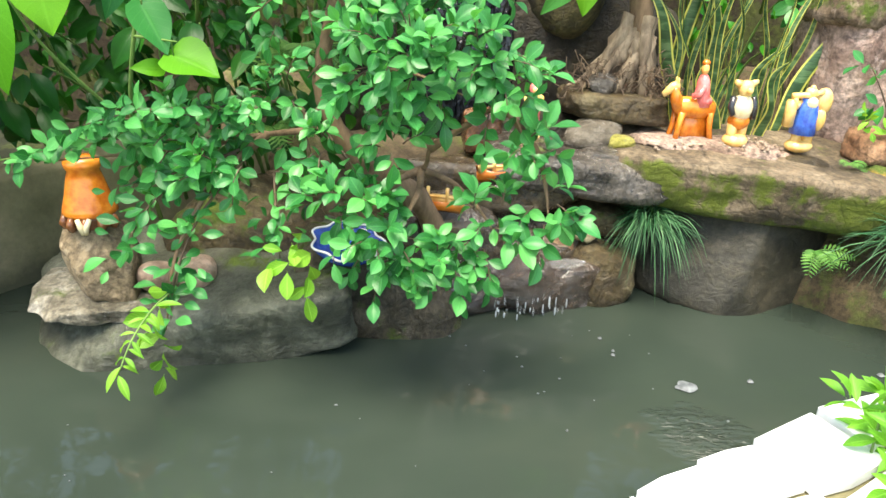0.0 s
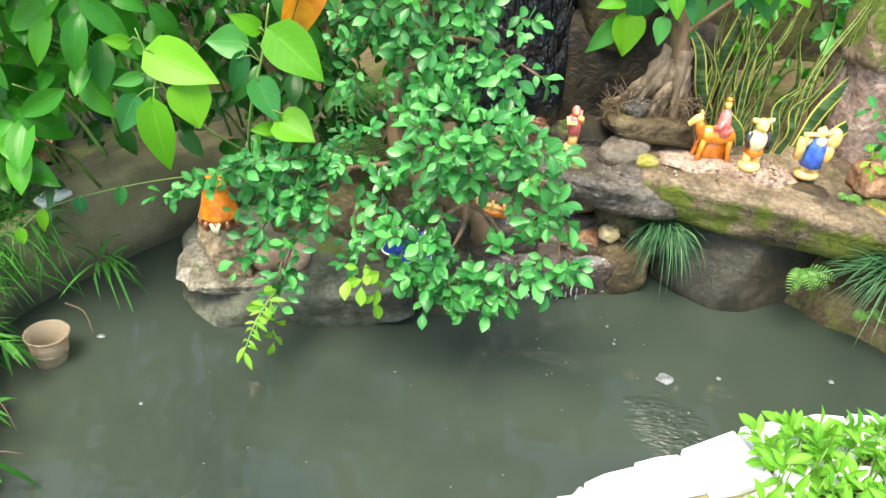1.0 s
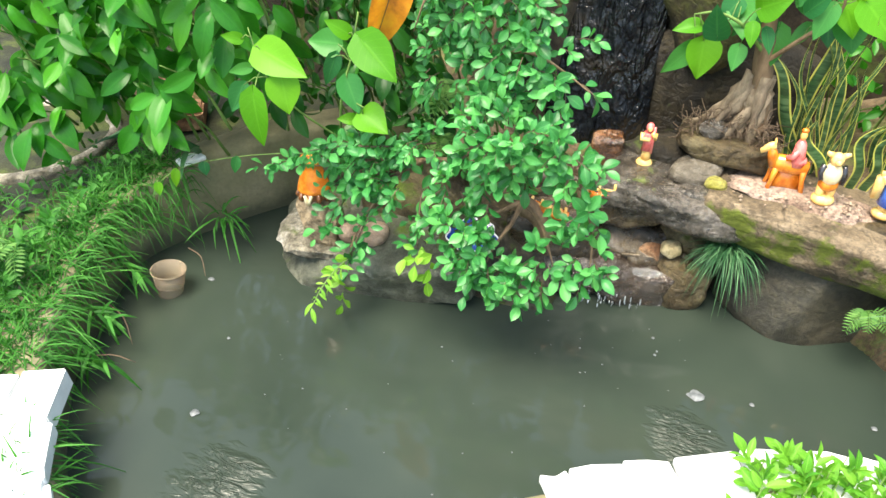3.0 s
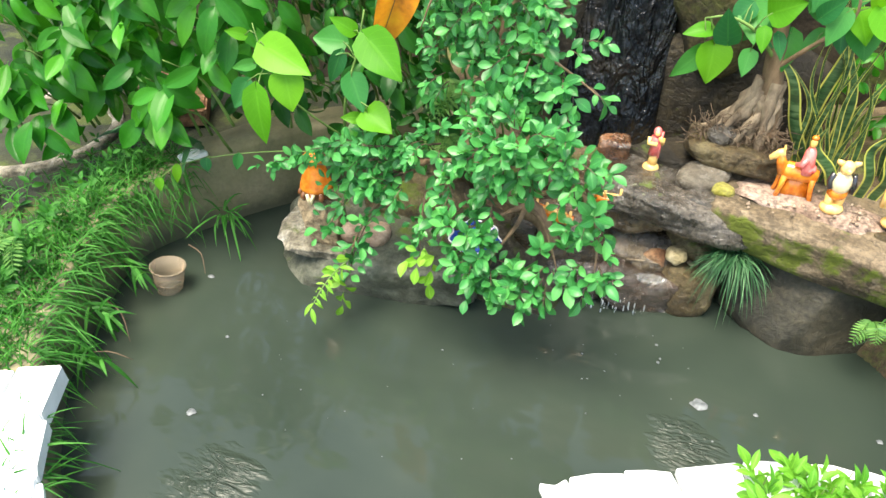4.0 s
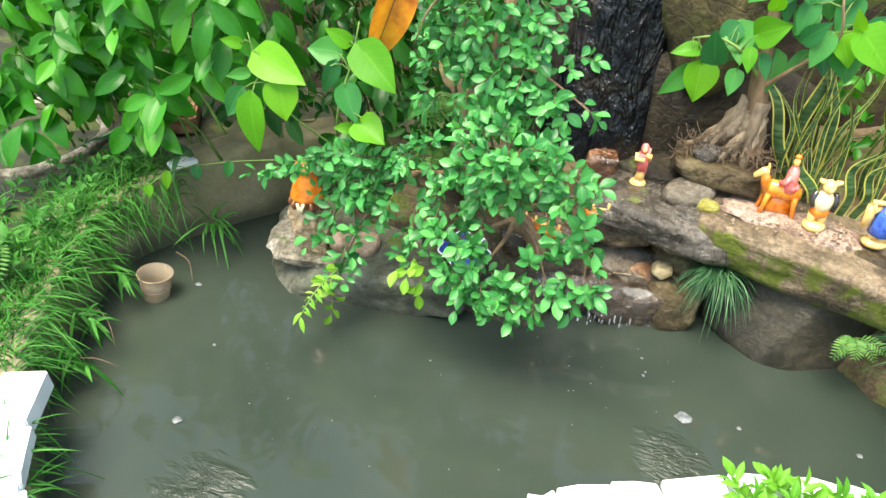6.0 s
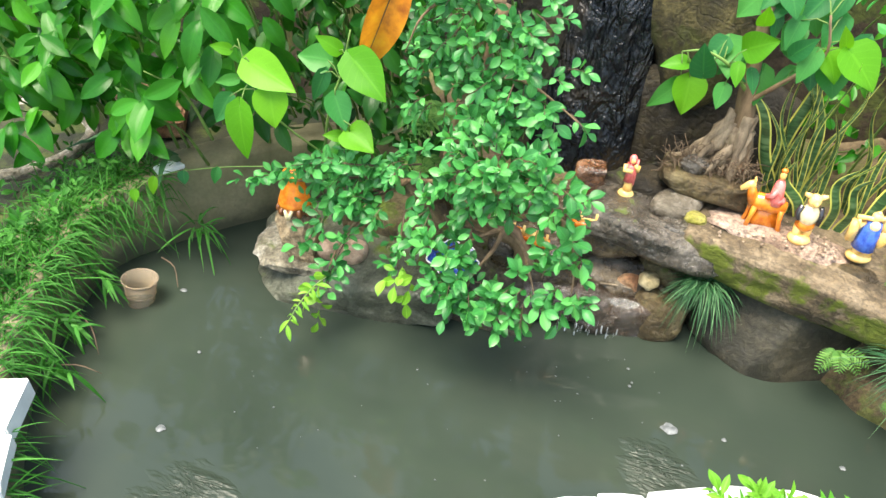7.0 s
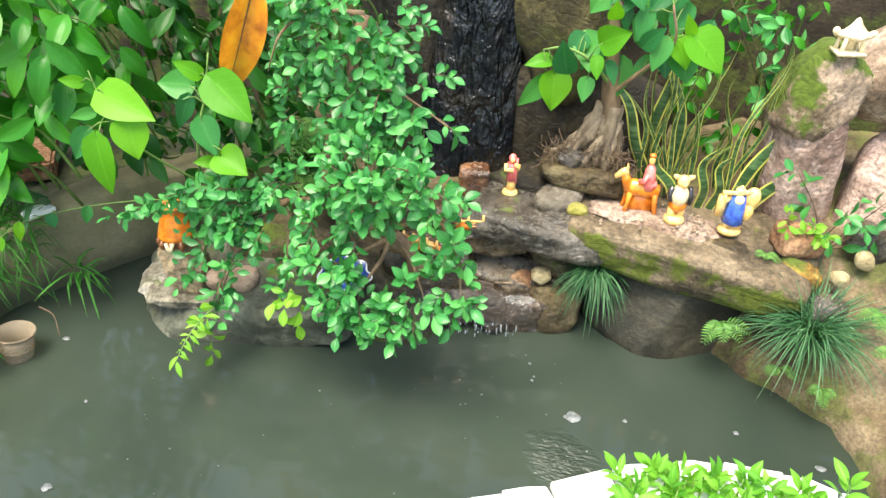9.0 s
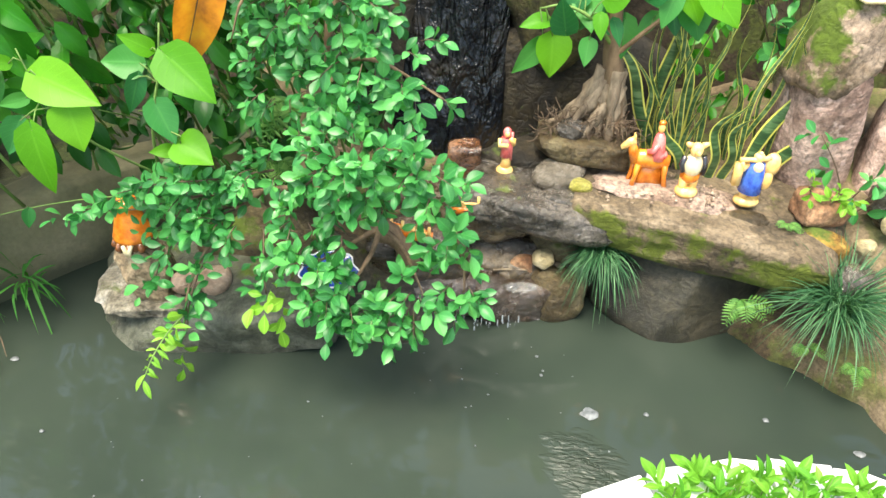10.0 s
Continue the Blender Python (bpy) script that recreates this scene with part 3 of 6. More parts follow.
for i in range(nE - 1):
    for j in range(5):
        a = i * 6 + j
        fs.append([a, a + 1, a + 7, a + 6])
pond_wall = tagged(part("wall_pond", mb.put(vs, fs), POND), "low curved cement pond wall stained with algae", "pond wall", "", "structure")

# the water: one sheet inside the wall and under the rocks
ring = [(p.x, p.y) for p in edge]  + [(1.3, 1.74)]
bm = bmesh.new()
f = bm.faces.new([bm.verts.new((x, y, 0.0)) for x, y in ring])
bmesh.ops.triangulate(bm, faces=[f])
bm.verts.index_update()
pond_water = tagged(part("water", MB().put([tuple(v.co) for v in bm.verts], [[v.index for v in g.verts] for g in bm.faces]), WATER, smooth=False), "murky grey-green still pond water", "water", "", "structure")
bm.free()


def shore_height(x, y):
    """The planted bank: a steep lip at the shore, then a slope up to the back."""
    best, inside = 9.0, False
    poly = SHORE + [(1.22, 0.0), (-2.0, 0.0), (-2.0, 1.8)]
    for k in range(len(poly)):
        (ax, ay), (bx, by) = poly[k], poly[(k + 1) % len(poly)]
        if (ay > y) != (by > y) and x < (bx - ax) * (y - ay) / (by - ay) + ax:
            inside = not inside
        if k < len(SHORE) - 1:
            t = max(0.0, min(1.0, ((x - ax) * (bx - ax) + (y - ay) * (by - ay)) / ((bx - ax) ** 2 + (by - ay) ** 2)))
            best = min(best, math.hypot(x - ax - t * (bx - ax), y - ay - t * (by - ay)))
    d = -best if inside else best
    d += 0.018 * noise.noise(Vector((x * 9, y * 9, 3)))
    right = max(0.0, min(1.0, (x - 0.72) / 0.12))
    s = max(0.0, min(1.0, d / 0.16))
    back = -0.05 + 0.31 * s * s * (3 - 2 * s)
    lip = max(-0.25, -0.05 + min(0.11, max(-0.2, d) * 9)) + max(0.0, min(0.26, (d - 0.015) * 0.85))
    z = back * (1 - right) + lip * right
    z += max(0.0, min(0.08, (y - 1.5) * 0.25)) if d > 0 else 0.0
    return max(-0.25, z) + (0.012 * fbm(Vector((x * 14, y * 14, 0)), 4) + 0.02 * fbm(Vector((x * 4, y * 4, 5)), 2) if d > 0 else 0.0)


sheet("ground_bank", [-0.60 + 0.0125 * i for i in range(190)], [0.55 + 0.0125 * i for i in range(125)], shore_height, BANK, "earth and cement bank with moss behind the pond")


def left_height(x, y):
    """Bed outside the wall; it drops away inside the pond."""
    k = min(range(nE), key=lambda i: (edge[i].x - x) ** 2 + (edge[i].y - y) ** 2)
    d = (Vector((x, y, 0)) - Vector((edge[k].x, edge[k].y, 0))).dot(outward(edge, k, nE))
    return 0.15 + 0.03 * fbm(Vector((x * 5, y * 5, 1)), 3) if d > 0.07 else -0.24


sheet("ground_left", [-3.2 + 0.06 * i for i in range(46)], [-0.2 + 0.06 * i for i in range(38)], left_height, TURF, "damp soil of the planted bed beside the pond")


def front_height(x, y):
    k = min(range(nE), key=lambda i: (edge[i].x - x) ** 2 + (edge[i].y - y) ** 2)
    d = (Vector((x, y, 0)) - Vector((edge[k].x, edge[k].y, 0))).dot(outward(edge, k, nE))
    return 0.085 + 0.015 * fbm(Vector((x * 9, y * 9, 2)), 3) if d > 0.1 else -0.24


sheet("ground_front", [0.30 + 0.03 * i for i in range(34)], [0.22 + 0.03 * i for i in range(22)], front_height, SOIL, "dark soil of the planter in front of the rim")


def slab(name, x0, x1, y0, y1, z0, z1, mat, label):
    bm = bmesh.new()
    bmesh.ops.create_cube(bm, size=1.0)
    bmesh.ops.scale(bm, vec=(x1 - x0, y1 - y0, z1 - z0), verts=bm.verts)
    bmesh.ops.translate(bm, vec=((x0 + x1) / 2, (y0 + y1) / 2, (z0 + z1) / 2), verts=bm.verts)
    bmesh.ops.subdivide_edges(bm, edges=bm.edges[:], cuts=24, use_grid_fill=True)
    for v in bm.verts:
        v.co += Vector((0, 0.03, 0)) * fbm(v.co * 2.2, 4)
    bm.verts.index_update()
    mb = MB().put([tuple(v.co) for v in bm.verts], [[v.index for v in f.verts] for f in bm.faces])
    bm.free()
    return tagged(part(name, mb, mat), label, "wall", "", "structure")


slab("wall_back", -3.4, 3.2, 2.02, 2.22, -0.25, 1.02, WALLM, "stained brown garden wall behind the planting")
slab("wall_right", 2.6, 2.8, -0.5, 2.02, -0.25, 1.02, WALLM, "stained brown garden wall closing the yard")

# ---- rocks ----
rock((-0.425, 1.225, 0.03), (0.60, 0.37, 0.20), 3, WETGREY, "dark grey damp angular boulder standing in the pond", (8, -7, 8), boxy=0.82, planes=9, power=50.0, rough=0.06, sub=5)
rock((-0.575, 1.165, 0.093), (0.27, 0.25, 0.034), 5, PALEGREY, "flat pale grey slab lying on a boulder", (2, -2, 10), boxy=0.86, planes=9, power=50.0, rough=0.07, sub=5)
rock((-0.575, 1.135, 0.172), (0.13, 0.125, 0.135), 8, TANGREY, "tan block of stone carrying an orange ornament", (2, 3, 14), boxy=0.95, planes=5, power=60.0, rough=0.06, sub=5)
rock((-0.47, 1.13, 0.135), (0.085, 0.075, 0.065), 9, SMOOTH, "smooth pinkish round stone on a slab", sub=3, rough=0.02, power=3.0, name="stone", category="stone", group="round stones")
rock((-0.41, 1.15, 0.135), (0.08, 0.075, 0.065), 10, SMOOTH, "smooth pinkish round stone on a slab", sub=3, rough=0.02, power=3.0, name="stone", category="stone", group="round stones")
rock((-0.12, 1.31, 0.045), (0.44, 0.32, 0.25), 12, GREYBROWN, "large grey-brown boulder under the bush", (-10, 4, 10), boxy=0.86, planes=11, power=36.0, rough=0.07, sub=5)
rock((0.10, 1.335, 0.055), (0.36, 0.17, 0.13), 14, WETLIP, "wet brown stone lip where water runs off", (-6, -4, 24), boxy=0.9, planes=16, rough=0.16)
rock((0.03, 1.38, 0.13), (0.26, 0.2, 0.18), 11, WETBROWN, "wet brown boulder at the foot of the bush", (0, 0, 14))
rock((-0.33, 1.36, 0.06), (0.34, 0.26, 0.34), 13, BROWN, "brown boulder behind the bush", (0, 0, -8))
rock((0.245, 1.39, 0.015), (0.36, 0.24, 0.17), 15, WETLIP, "wet brown stone ledge over the water", (-8, 6, 16), boxy=0.9, planes=16, rough=0.16)
rock((0.06, 1.50, 0.185), (0.28, 0.22, 0.17), 24, WETBROWN, "wet brown rock between the bush and the ledge", (-6, 4, 8), boxy=0.9, planes=16, rough=0.16)
rock((0.36, 1.39, 0.03), (0.14, 0.16, 0.20), 16, BROWN, "brown stone at the foot of the ledge", (0, 20, 20))
rock((0.27, 1.45, 0.115), (0.34, 0.2, 0.10), 17, WETBROWN, "flat wet brown stone of the stepped ledge", (-8, 6, 10), boxy=0.9, planes=14, rough=0.16)
rock((0.22, 1.47, 0.20), (0.30, 0.2, 0.11), 18, WETBROWN, "brown layered stone of the stepped ledge", (-6, -5, 14), boxy=0.9, planes=14, rough=0.16)
rock((0.37, 1.45, 0.155), (0.14, 0.13, 0.06), 19, BROWN, "small flat brown stone on the ledge", (0, 4, 0), sub=3)
rock((0.342, 1.372, 0.15), (0.055, 0.05, 0.04), 20, PALE, "small pale yellow pebble on the ledge", sub=3, name="pebble", category="pebble", group="pebbles")
rock((0.29, 1.385, 0.125), (0.06, 0.055, 0.045), 21, RED, "small reddish pebble on the wet ledge", sub=3, name="pebble", category="pebble", group="pebbles")
rock((0.32, 1.46, 0.275), (0.40, 0.25, 0.085), 22, GREY, "long flat grey wet slab of the overhanging ledge", (3, 3, -4), boxy=0.66, rough=0.14)
rock((0.70, 1.475, 0.265), (0.62, 0.33, 0.125), 23, SAND, "sandy slab with bright moss carrying figurines", (4, 4, -9), boxy=0.66, rough=0.10)
rock((0.695, 1.505, 0.075), (0.39, 0.34, 0.36), 25, SLEEK, "large dark smooth boulder leaning under the ledge", (-24, 8, -34), planes=7, boxy=0.8, power=40.0, rough=0.045, sub=5)
rock((0.40, 1.545, 0.385), (0.23, 0.15, 0.06), 27, BROWN, "flat brown stone under the exposed roots", (0, 3, 4), boxy=0.68)
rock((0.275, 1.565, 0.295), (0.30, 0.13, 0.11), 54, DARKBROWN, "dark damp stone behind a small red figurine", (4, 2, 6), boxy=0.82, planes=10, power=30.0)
rock((0.355, 1.475, 0.335), (0.135, 0.1, 0.07), 28, SMOOTHGREY, "smooth grey oval stone", (0, -3, 5), rough=0.02, power=3.0, name="stone", category="stone", group="round stones")
rock((0.37, 1.525, 0.43), (0.075, 0.06, 0.05), 29, GREY, "small grey stone beneath the roots", sub=3)
rock((0.225, 1.50, 0.29), (0.14, 0.1, 0.065), 30, GREY, "grey stone under a small red figurine", (0, 2, 0))
rock((0.405, 1.442, 0.322), (0.062, 0.05, 0.046), 31, LIME, "shiny yellow-green pebble on the ledge", sub=3, rough=0.03, power=4.0, name="pebble", category="pebble", group="pebbles")
rock((0.39, 1.415, 0.296), (0.15, 0.10, 0.05), 52, GREY, "flat dark stone on the ledge below a pebble", (6, 2, -6), boxy=0.8, planes=10, power=30.0)
rock((0.61, 1.462, 0.318), (0.36, 0.13, 0.035), 53, SOILPINK, "pinkish crumbled soil round the feet of figurines", (5, 4, -8), name="soil_mound", category="soil", group="soil", rough=0.25, power=6.0)
rock((0.115, 1.52, 0.322), (0.08, 0.07, 0.10), 32, WETRED, "wet reddish-brown block of stone below the waterfall", (0, 0, 15), boxy=0.68)
rock((0.04, 1.73, 0.50), (0.30, 0.2, 1.05), 33, BLACK, "black wet rock face with trickling water", (-9, 0, 0), planes=20, rough=0.12)
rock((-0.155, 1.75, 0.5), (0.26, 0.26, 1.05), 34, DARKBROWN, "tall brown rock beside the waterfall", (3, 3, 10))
rock((0.06, 1.68, 1.0), (0.14, 0.17, 0.42), 35, BROWN, "brown rock at the head of the waterfall", (0, 0, 10))
rock((0.305, 1.79, 0.80), (0.36, 0.28, 0.62), 36, MOSSBROWN, "large rounded mossy brown rock beside the waterfall", (0, 2, 10))
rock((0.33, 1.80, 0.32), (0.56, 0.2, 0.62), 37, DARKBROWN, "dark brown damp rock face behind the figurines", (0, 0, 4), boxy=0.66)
rock((0.945, 1.63, 0.42), (0.18, 0.2, 0.56), 38, PINK, "pinkish weathered rock pillar", (2, -8, 10), boxy=0.85)
rock((0.922, 1.60, 0.665), (0.15, 0.17, 0.23), 39, MOSSY, "rock top covered with bright moss", (0, 14, 12), boxy=0.85, planes=10)
rock((1.17, 1.62, 0.36), (0.22, 0.22, 0.42), 40, PINK, "pinkish weathered rock on the bank", (0, 6, -14))
rock((1.13, 1.68, 0.70), (0.32, 0.26, 0.22), 41, TAN, "pale earth-covered rock beside a toy pavilion", (0, -6, 10))
rock((0.945, 1.45, 0.325), (0.115, 0.09, 0.085), 42, RED, "reddish-brown broken stone on the bank", (0, 8, 20))
rock((0.955, 1.39, 0.262), (0.09, 0.08, 0.085), 43, OCHRE, "ochre mossy block of stone", (0, 0, 10), sub=3)
rock((1.05, 1.40, 0.27), (0.055, 0.05, 0.045), 44, PALE, "pale yellow smooth round pebble", sub=3, power=3.0, rough=0.03, name="pebble", category="pebble", group="pebbles")
rock((1.10, 1.435, 0.31), (0.05, 0.05, 0.05), 45, PALE, "pale yellow smooth round pebble", sub=3, power=3.0, rough=0.03, name="pebble", category="pebble", group="pebbles")
rock((1.02, 1.33, 0.22), (0.09, 0.08, 0.07), 46, GREY, "grey stone beside a grass tuft", (0, 10, 30), sub=3)
rock((0.79, 1.415, 0.30), (0.085, 0.06, 0.03), 47, BROWN, "grey-brown flat stone under a blue figurine", (0, 4, 0))
rock((1.12, 1.50, 0.32), (0.12, 0.1, 0.1), 48, GREY, "grey stone at the foot of a rock", (0, 10, 0), sub=3)
rock((1.235, 1.06, 0.20), (0.12, 0.11, 0.12), 49, PINK, "pale lilac-grey stone in the bank", (0, 10, 0))
rock((1.19, 0.93, 0.12), (0.14, 0.12, 0.14), 50, PINK, "pale lilac-grey stone in the bank", (0, 10, 40))


# ---- planting ----
OBOVATE = [leaf_shape("obovate", 1.0, w, 0.16, c, 6, 0.06, 0, 0.02, k) for k, (w, c) in enumerate(((0.52, 0.15), (0.58, 0.3), (0.48, 0.4), (0.54, 0.02)))]
ELLIPSE = [leaf_shape("ellipse", 1.0, w, 0.16, c, 8, 0.08, 0, 0.03, k) for k, (w, c) in enumerate(((0.44, 0.25), (0.48, 0.4), (0.42, 0.55), (0.40, 0.1)))]
HEARTS = [leaf_shape("heart", 1.0, w, 0.14, c, 10, 0.0, 0, 0.02, k) for k, (w, c) in enumerate(((0.62, 0.12), (0.92, 0.15), (0.50, 0.20), (0.72, 0.05)))]


def shape_mesh(name, shape, mat):
    return MB().put(shape[0], shape[1], 0, shape[2]).mesh(name, mat)


def sprig(r, p, way, length, count, size, droop=0.3, face=Vector((0, -0.5, 0.85))):
    """Leaf matrices along a short shoot that ends in a rosette, and its path."""
    way = Vector(way).normalized()
    pts = [Vector(p) + way * (length * t) + Vector((0, 0, -droop * length * t * t)) for t in (0, 0.35, 0.7, 1.0)]
    out = []
    for i in range(count):
        t = 0.15 + 0.85 * (i / max(1, count - 1)) ** 0.8
        q = Vector(p) + way * (length * t) + Vector((0, 0, -droop * length * t * t))
        tang = (way + Vector((0, 0, -droop * t))).normalized()
        a = i * 2.4 + r.uniform(-0.4, 0.4)
        side = tang.orthogonal().normalized()
        side = Matrix.Rotation(a, 3, tang) @ side
        lean = 0.35 + 0.75 * t if i < count - 1 else 2.5
        d = (side + tang * lean).normalized()
        up = (face + tang * 0.5 + rand_way(r) * 0.6).normalized()
        out.append(aim(q, d, up, r.uniform(-0.4, 0.4), size * r.uniform(0.7, 1.15)))
    return out, pts


def leafy(thing, leaves, shapes, mat, mat_joined, name, keep, r, limit=290):
    """Leaves that satisfy keep become single parts, the rest one joined part."""
    meshes = [shape_mesh(name, s, mat) for s in shapes]
    singles, rest = [], []
    for m in leaves:
        (singles if len(singles) < limit and keep(m.translation) else rest).append(m)
    inv = thing.matrix_basis.inverted()
    for m in singles:
        part(name, r.choice(meshes), None, thing, "", inv @ m)
    if rest:
        mb = spread([(inv @ m, r.choice(shapes)) for m in rest])
        ob = part(name + "_mass", mb, mat_joined, thing)
        ob["kind"] = "stuff"


# bush with a gnarled trunk
r = random.Random(21)
bush = holder("bush", (0.0, 1.28, 0.16), "small-leaved green bush with a gnarled trunk on rocks", "bush")
binv = bush.matrix_basis.inverted()
TRUNK = [(0.03, 1.30, 0.14), (0.0, 1.26, 0.24), (-0.07, 1.22, 0.31), (-0.15, 1.195, 0.40), (-0.17, 1.20, 0.52), (-0.13, 1.24, 0.66), (-0.10, 1.27, 0.82)]
mb = MB().tube([binv @ p for p in along(TRUNK, 26)], [0.026 - 0.015 * i / 26 + 0.004 * math.sin(i * 1.3) for i in range(27)], 0, 12, wobble=0.35)
part("trunk", mb, BARK, bush, "pale tan gnarled bark")
BOUGHS = [
    [(-0.07, 1.22, 0.31), (0.0, 1.14, 0.35), (0.015, 1.10, 0.40), (0.03, 1.07, 0.47)],
    [(-0.15, 1.195, 0.40), (-0.26, 1.15, 0.40), (-0.38, 1.10, 0.385), (-0.56, 1.03, 0.38)],
    [(-0.16, 1.20, 0.46), (-0.09, 1.12, 0.51), (-0.02, 1.05, 0.53), (0.07, 1.03, 0.50)],
    [(-0.13, 1.24, 0.66), (-0.03, 1.22, 0.68), (0.05, 1.18, 0.67), (0.12, 1.16, 0.64)],
    [(0.0, 1.14, 0.35), (-0.04, 1.09, 0.345), (-0.09, 1.05, 0.325), (-0.12, 1.01, 0.33)],
    [(-0.26, 1.15, 0.40), (-0.33, 1.07, 0.34), (-0.38, 1.0, 0.24), (-0.40, 0.97, 0.12)],
    [(0.0, 1.14, 0.35), (0.05, 1.10, 0.345), (0.09, 1.04, 0.33), (0.12, 1.0, 0.30)],
    [(-0.10, 1.27, 0.82), (-0.18, 1.2, 0.84), (-0.24, 1.16, 0.80), (-0.27, 1.14, 0.72)],
    [(0.015, 1.10, 0.40), (0.08, 1.08, 0.45), (0.13, 1.06, 0.48), (0.17, 1.02, 0.42)],
    [(0.0, 1.14, 0.35), (0.0, 1.06, 0.34), (-0.02, 1.0, 0.31), (-0.03, 0.98, 0.27)],
    [(0.13, 1.06, 0.48), (0.18, 1.03, 0.42), (0.195, 1.01, 0.37), (0.20, 0.99, 0.33)],
]
for limb in BOUGHS:
    part("limb", MB().tube([binv @ p for p in along(limb, 12)], [0.0080 - 0.0068 * (i / 12) ** 0.7 for i in range(13)], 0, 8, wobble=0.35), BARK, bush)
# foliage masses: centre, radii, number of shoots
PADS = [
    ((-0.12, 1.24, 0.82), (0.155, 0.14, 0.16), 78, 0.033),
    ((-0.045, 1.20, 0.71), (0.12, 0.10, 0.06), 26, 0.033),
    ((0.055, 1.17, 0.655), (0.045, 0.04, 0.035), 10, 0.038),
    ((-0.01, 1.05, 0.54), (0.105, 0.06, 0.07), 44, 0.037),
    ((0.085, 1.06, 0.55), (0.05, 0.04, 0.05), 11, 0.037),
    ((0.118, 1.06, 0.50), (0.035, 0.035, 0.065), 10, 0.037),
    ((0.165, 1.01, 0.43), (0.025, 0.02, 0.025), 4, 0.040),
    ((0.195, 1.0, 0.35), (0.04, 0.03, 0.035), 8, 0.037),
    ((-0.045, 0.985, 0.285), (0.07, 0.04, 0.05), 15, 0.037),
    ((0.03, 0.965, 0.26), (0.05, 0.03, 0.03), 8, 0.037),
    ((0.10, 0.99, 0.31), (0.055, 0.035, 0.05), 13, 0.037),
    ((-0.113, 1.0, 0.33), (0.03, 0.03, 0.05), 7, 0.038),
    ((-0.095, 0.995, 0.335), (0.05, 0.03, 0.03), 9, 0.036),
    ((-0.035, 1.03, 0.42), (0.035, 0.02, 0.02), 4, 0.034),
    ((-0.135, 1.06, 0.41), (0.04, 0.03, 0.025), 6, 0.036),
    ((-0.08, 1.15, 0.63), (0.08, 0.05, 0.05), 18, 0.036),
    ((-0.37, 1.10, 0.415), (0.12, 0.04, 0.035), 16, 0.036),
    ((-0.30, 1.07, 0.37), (0.07, 0.04, 0.05), 7, 0.038),
    ((-0.21, 1.24, 0.63), (0.09, 0.08, 0.11), 24, 0.032),
    ((-0.22, 1.13, 0.46), (0.07, 0.06, 0.06), 12, 0.032),
]
leaves, twigs = [], MB()
for c, rad, n, big in PADS:
    for _ in range(n):
        d = rand_way(r, 0.15)
        d = (d + Vector((0, -0.45, 0))).normalized()
        p = Vector(c) + Vector((d.x * rad[0], d.y * rad[1], d.z * rad[2])) * r.uniform(0.5, 1.0)
        way = (d + rand_way(r) * 0.5 + Vector((0, -0.2, 0.05))).normalized()
        got, pts = sprig(r, p, way, r.uniform(0.025, 0.06), r.randint(5, 8), big * r.uniform(0.82, 1.1))
        leaves += got
        twigs.tube([binv @ q for q in pts], [0.0014, 0.0012, 0.001, 0.0007], 0, 4)
# thin sprays towards the pond wall and down to the water
SPRAYS = [
    ([(-0.26, 1.15, 0.40), (-0.38, 1.10, 0.40), (-0.50, 1.05, 0.41), (-0.60, 1.0, 0.39)], 14),
    ([(-0.30, 1.10, 0.38), (-0.38, 1.05, 0.35), (-0.43, 1.01, 0.30), (-0.45, 0.99, 0.25)], 10),
    ([(-0.30, 1.09, 0.36), (-0.35, 1.03, 0.29), (-0.38, 0.99, 0.21), (-0.39, 0.97, 0.14)], 11),
    ([(-0.24, 1.10, 0.35), (-0.23, 1.05, 0.29), (-0.22, 1.02, 0.23)], 6),
    ([(-0.22, 1.14, 0.46), (-0.32, 1.08, 0.46), (-0.42, 1.04, 0.46), (-0.50, 1.02, 0.44)], 10),
    ([(-0.30, 1.12, 0.38), (-0.40, 1.09, 0.345), (-0.48, 1.06, 0.33)], 7),
]
for pts, n in SPRAYS:
    path = along(pts, n)
    for i in range(1, n + 1):
        for s in (-1, 1):
            way = Vector((s * 0.6, -0.5, 0.2)) + rand_way(r) * 0.5
            got, q = sprig(r, path[i], way, r.uniform(0.02, 0.04), r.randint(3, 4) if path[-1].z > 0.35 else r.randint(2, 3), r.uniform(0.028, 0.04))
            leaves += got
    twigs.tube([binv @ p for p in path], [0.0028 - 0.0018 * i / n for i in range(n + 1)], 0, 5)
part("twig_mass", twigs, TWIG, bush)["kind"] = "stuff"
leafy(bush, leaves, OBOVATE, LEAF_BUSH, LEAF_BUSH_I, "leaf", lambda p: p.y < 1.03 and p.z < 0.40, r)
# young shoots, lighter green
lime = []
for p, way, n in (((-0.17, 0.99, 0.30), (-0.3, -0.6, -0.5), 5), ((-0.16, 0.985, 0.27), (-0.1, -0.5, -0.8), 5), ((-0.185, 0.99, 0.28), (-0.5, -0.4, -0.3), 5), ((-0.40, 0.96, 0.13), (0.0, -0.3, -0.8), 6), ((-0.38, 0.97, 0.20), (-0.3, -0.4, -0.4), 6)):
    lime += sprig(r, p, way, 0.06, n, 0.042)[0]
leafy(bush, lime, OBOVATE, LEAF_LIME, LEAF_LIME, "young_leaf", lambda p: True, r)


